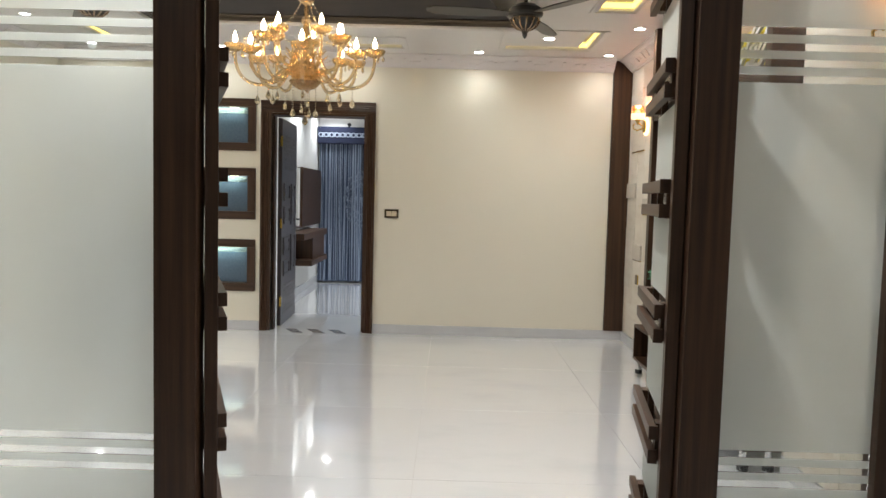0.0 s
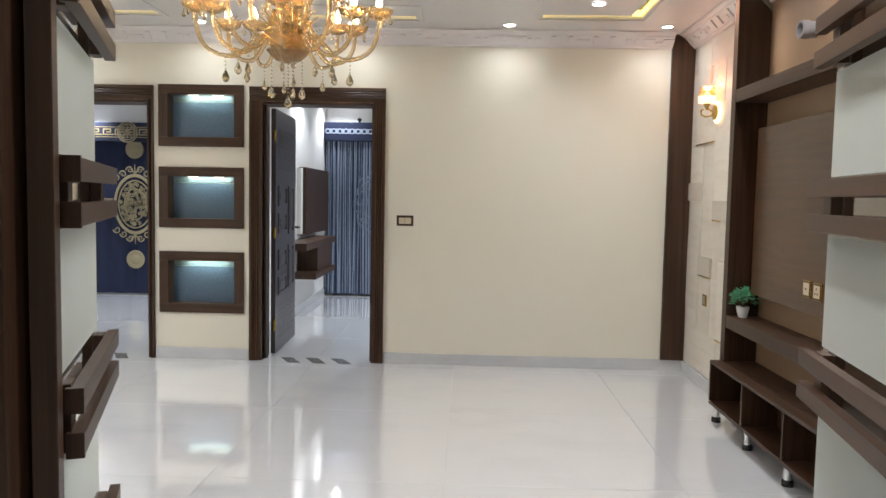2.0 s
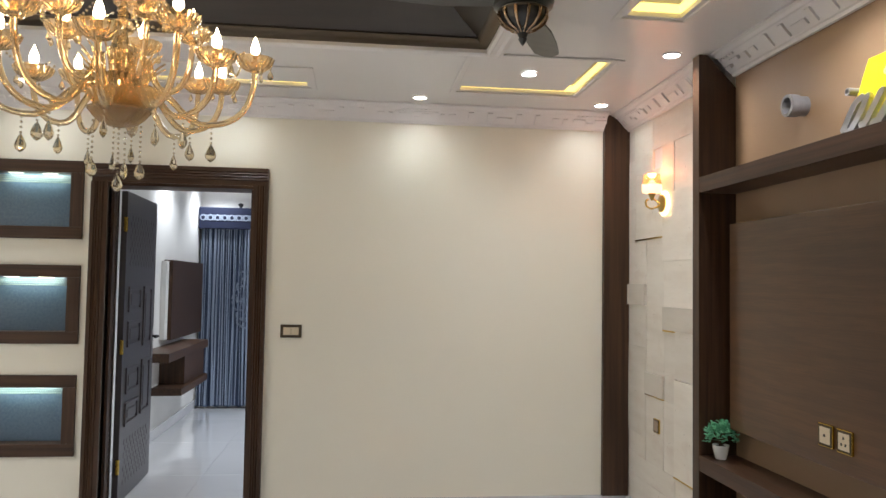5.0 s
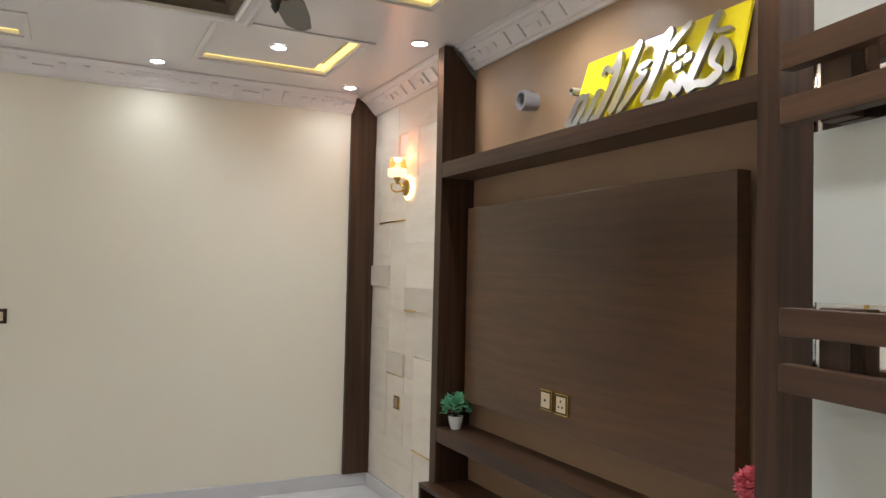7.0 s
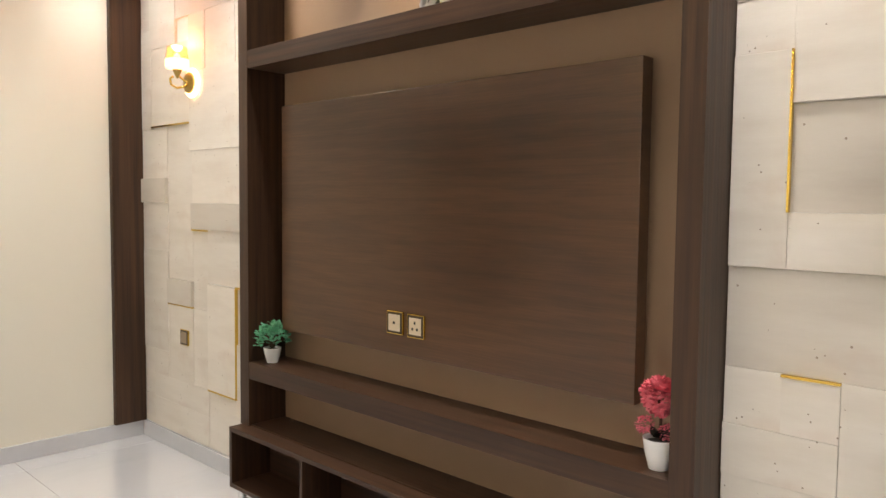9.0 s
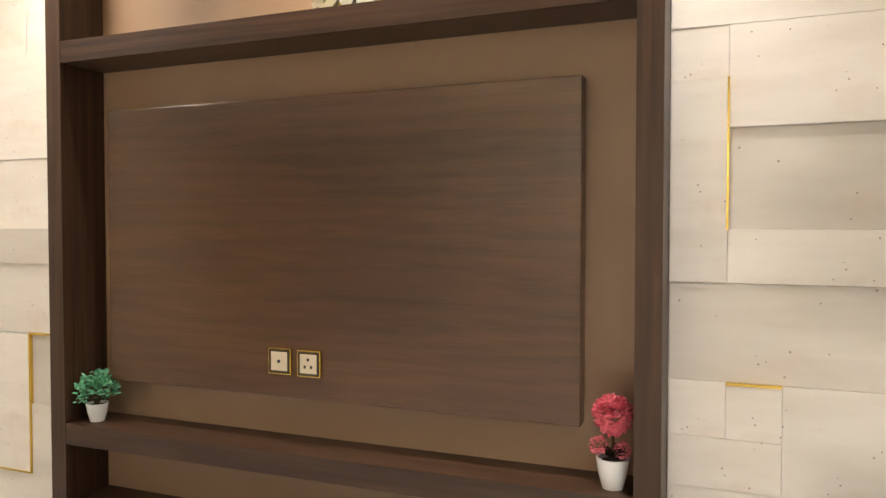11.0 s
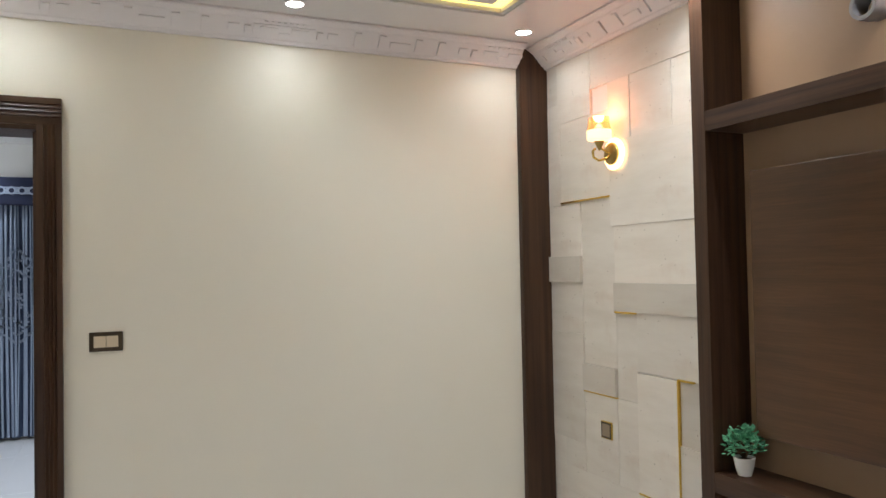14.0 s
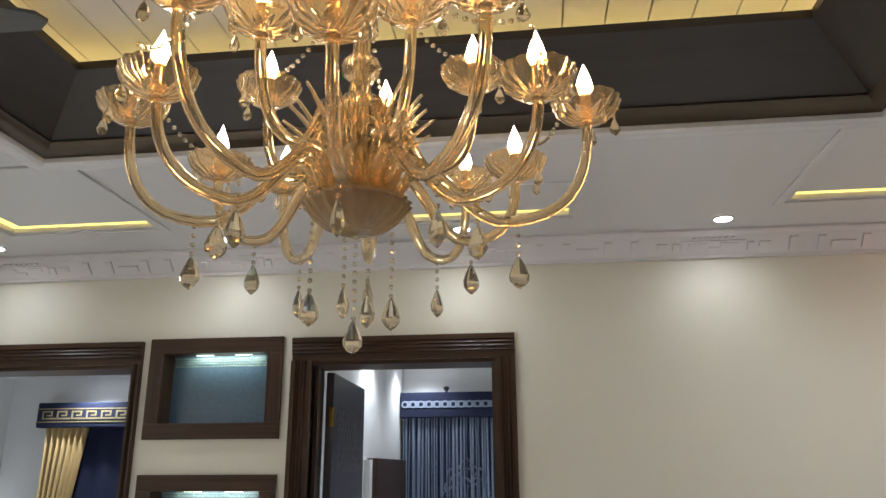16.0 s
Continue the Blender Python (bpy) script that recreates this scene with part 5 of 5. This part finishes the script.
part("motor", lathe([(0.02, 2.50), (0.09, 2.49), (0.10, 2.44), (0.07, 2.41), (0.0, 2.40)], (-3.55, 2.0, 0)), M_WHITE, ac, "", 40)
part("rod", cyl((-3.55, 2.0, 2.49), (-3.55, 2.0, PCEIL), 0.012), M_WHITE, ac)
for k in range(3):
    bm = box(0.08, 0.58, -0.06, 0.06, -0.004, 0.004, 0.003)
    bmesh.ops.transform(bm, matrix=Matrix.Translation((-3.55, 2.0, 2.45)) @ Matrix.Rotation(radians(15 + 120 * k), 4, "Z") @ Matrix.Rotation(radians(8), 4, "X"), verts=bm.verts)
    part("blade", bm, M_WHITE, ac)
for x, y, z in ((-1.05, 3.84, CEIL), (-1.05, 2.5, CEIL), (-4.35, 3.42, PCEIL), (-2.6, 3.2, PCEIL)):
    lamp = thing("downlight", (x, y, z), "round white recessed downlight, lit", "downlight", "downlights in the ceiling")
    part("lens", lathe([(0.0, z - 0.007), (0.045, z - 0.006), (0.05, z - 0.001)], (x, y, 0)), M_SPOT, lamp)

# ---- stone cladding, floor tiles ----
rnd = random.Random(21)
# distance from the corner, then height: from, to
CLAD_A = [(0.0, 0.34, 1.40, 1.54), (0.62, 1.358, 1.26, 1.40), (0.34, 0.62, 0.835, 0.975), (0.78, 1.06, 0.41, 0.975), (1.06, 1.358, 0.69, 0.98), (0.62, 1.358, 1.40, 1.68),
          (0.155, 0.60, 1.835, 2.27), (0.60, 1.358, 1.68, 2.10), (0.77, 1.06, 2.10, 2.40), (0.14, 0.45, 2.27, 2.62), (0.0, 0.155, 1.82, 2.385)]
CLAD_B = [(0.0, 0.34, 1.125, 1.40), (0.34, 0.62, 0.975, 1.835), (0.62, 0.78, 0.83, 1.26), (0.78, 1.358, 0.98, 1.26), (0.0, 0.34, 0.55, 1.125), (0.34, 0.62, 0.405, 0.835),
          (0.0, 0.155, 0.095, 0.55), (0.155, 0.78, 0.265, 0.405), (0.155, 0.78, 0.095, 0.265), (0.62, 0.78, 0.405, 0.83), (0.78, 1.358, 0.095, 0.41), (1.06, 1.358, 0.41, 0.69),
          (0.0, 0.34, 1.54, 1.82), (0.60, 0.77, 2.10, 2.40), (0.45, 1.358, 2.40, 2.62), (1.06, 1.358, 2.10, 2.40), (0.0, 0.14, 2.385, 2.62), (0.155, 0.34, 0.405, 0.55)]
CLAD_C = [(3.540, 3.69, 1.255, 1.81), (3.540, 3.69, 1.81, 1.95), (3.69, 4.25, 1.255, 1.40), (3.69, 4.25, 1.40, 1.675), (3.69, 4.25, 1.675, 1.95), (3.540, 4.10, 0.985, 1.255),
          (4.10, 4.40, 0.69, 1.255), (3.540, 3.69, 0.83, 0.985), (3.69, 3.83, 0.83, 0.98), (3.83, 4.10, 0.55, 0.985), (3.540, 3.83, 0.69, 0.83), (3.540, 3.83, 0.40, 0.69)]
CLAD_D = [(3.83, 4.10, 0.095, 0.55), (3.540, 3.83, 0.095, 0.40), (3.540, 4.25, 1.95, 2.27), (3.540, 4.0, 2.27, 2.62), (4.0, 4.82, 2.27, 2.62), (4.25, 4.82, 1.255, 2.27), (4.10, 4.82, 0.095, 0.69), (4.40, 4.82, 0.69, 1.255)]
proud = {(0.0, 0.34, 1.40, 1.54): 0.016, (0.62, 1.358, 1.26, 1.40): 0.012, (0.34, 0.62, 0.835, 0.975): 0.014, (3.69, 4.25, 1.40, 1.675): -0.010, (1.06, 1.358, 0.69, 0.98): -0.006, (0.78, 1.06, 0.41, 0.975): 0.006,
         (3.540, 4.10, 0.985, 1.255): -0.005}
grey = {(0.0, 0.34, 1.40, 1.54), (0.62, 1.358, 1.26, 1.40), (0.34, 0.62, 0.835, 0.975), (1.06, 1.358, 0.69, 0.98), (3.69, 4.25, 1.40, 1.675), (3.540, 4.10, 0.985, 1.255)}
for row in (*CLAD_A, *CLAD_B, *CLAD_C, *CLAD_D):
    d0, d1, z0, z1 = row
    off = proud.get(row, rnd.choice((-0.003, 0.0, 0.0, 0.002, 0.004)))
    z1 = min(z1, 2.604)
    pieces("stone_block", wall_east, [(XR - off, XR + 0.0118, -d1 + 0.0004, -d0 - 0.0004, z0 + 0.0004, z1 - 0.0004)], M_STONE2 if row in grey else M_STONE, 0.0015)
for d0, d1, z0, z1 in ((3.687, 3.692, 1.40, 1.81), (3.69, 3.83, 0.979, 0.985), (0.16, 0.60, 1.828, 1.836), (0.62, 0.78, 1.252, 1.260), (0.34, 0.62, 0.828, 0.835), (1.056, 1.063, 0.41, 0.975), (0.78, 1.06, 0.406, 0.413), (1.06, 1.16, 0.974, 0.982)):
    st = thing("brass_inlay", (XR, -(d0 + d1) / 2, z0), "thin brass strip set between the stone blocks", "inlay", "brass strips in the stone")
    part("strip", box(XR - 0.009, XR + 0.006, -d1, -d0, z0, z1), M_GOLD, st)
socket(XR - 0.004, -0.537, 0.660, 0.086, "bronze framed socket on the stone wall", "plain")

T = 1.16
floor = setting("floor", box(-5.7, 2.7, -9.2, 4.4, -0.05, -0.0035), M_GROUT, "polished white marble tile floor", "floor")
rows = []
for i in range(-6, 3):
    for j in range(-6, 6):
        x0, y0 = 0.595 + i * T, -2.58 + j * 1.2
        a, b, c, d = max(x0, -5.7), min(x0 + T, 2.7), max(y0, -9.2), min(y0 + 1.2, 4.4)
        if b - a > 0.02 and d - c > 0.02:
            rows.append((a + 0.0008, b - 0.0008, c + 0.0008, d - 0.0008, -0.02, 0.0))
pieces("floor_tile", floor, rows, M_FLOOR, 0.0006)
for gx, n in ((-0.886, 3), (-2.755, 3)):
    for k in range(n):
        s = thing("threshold_inlay", (gx + k * 0.213 + 0.1, 0.02, 0), "dark granite inlay set in the doorway floor", "inlay", "granite inlays in the doorways")
        bm = bmesh.new()
        x = gx + k * 0.213
        prism(bm, [(x + 0.11, -0.085), (x + 0.215, -0.085), (x + 0.105, 0.115), (x, 0.115)], "z", 0.0005, 0.002)
        part("slab", bm, M_STRIP, s)
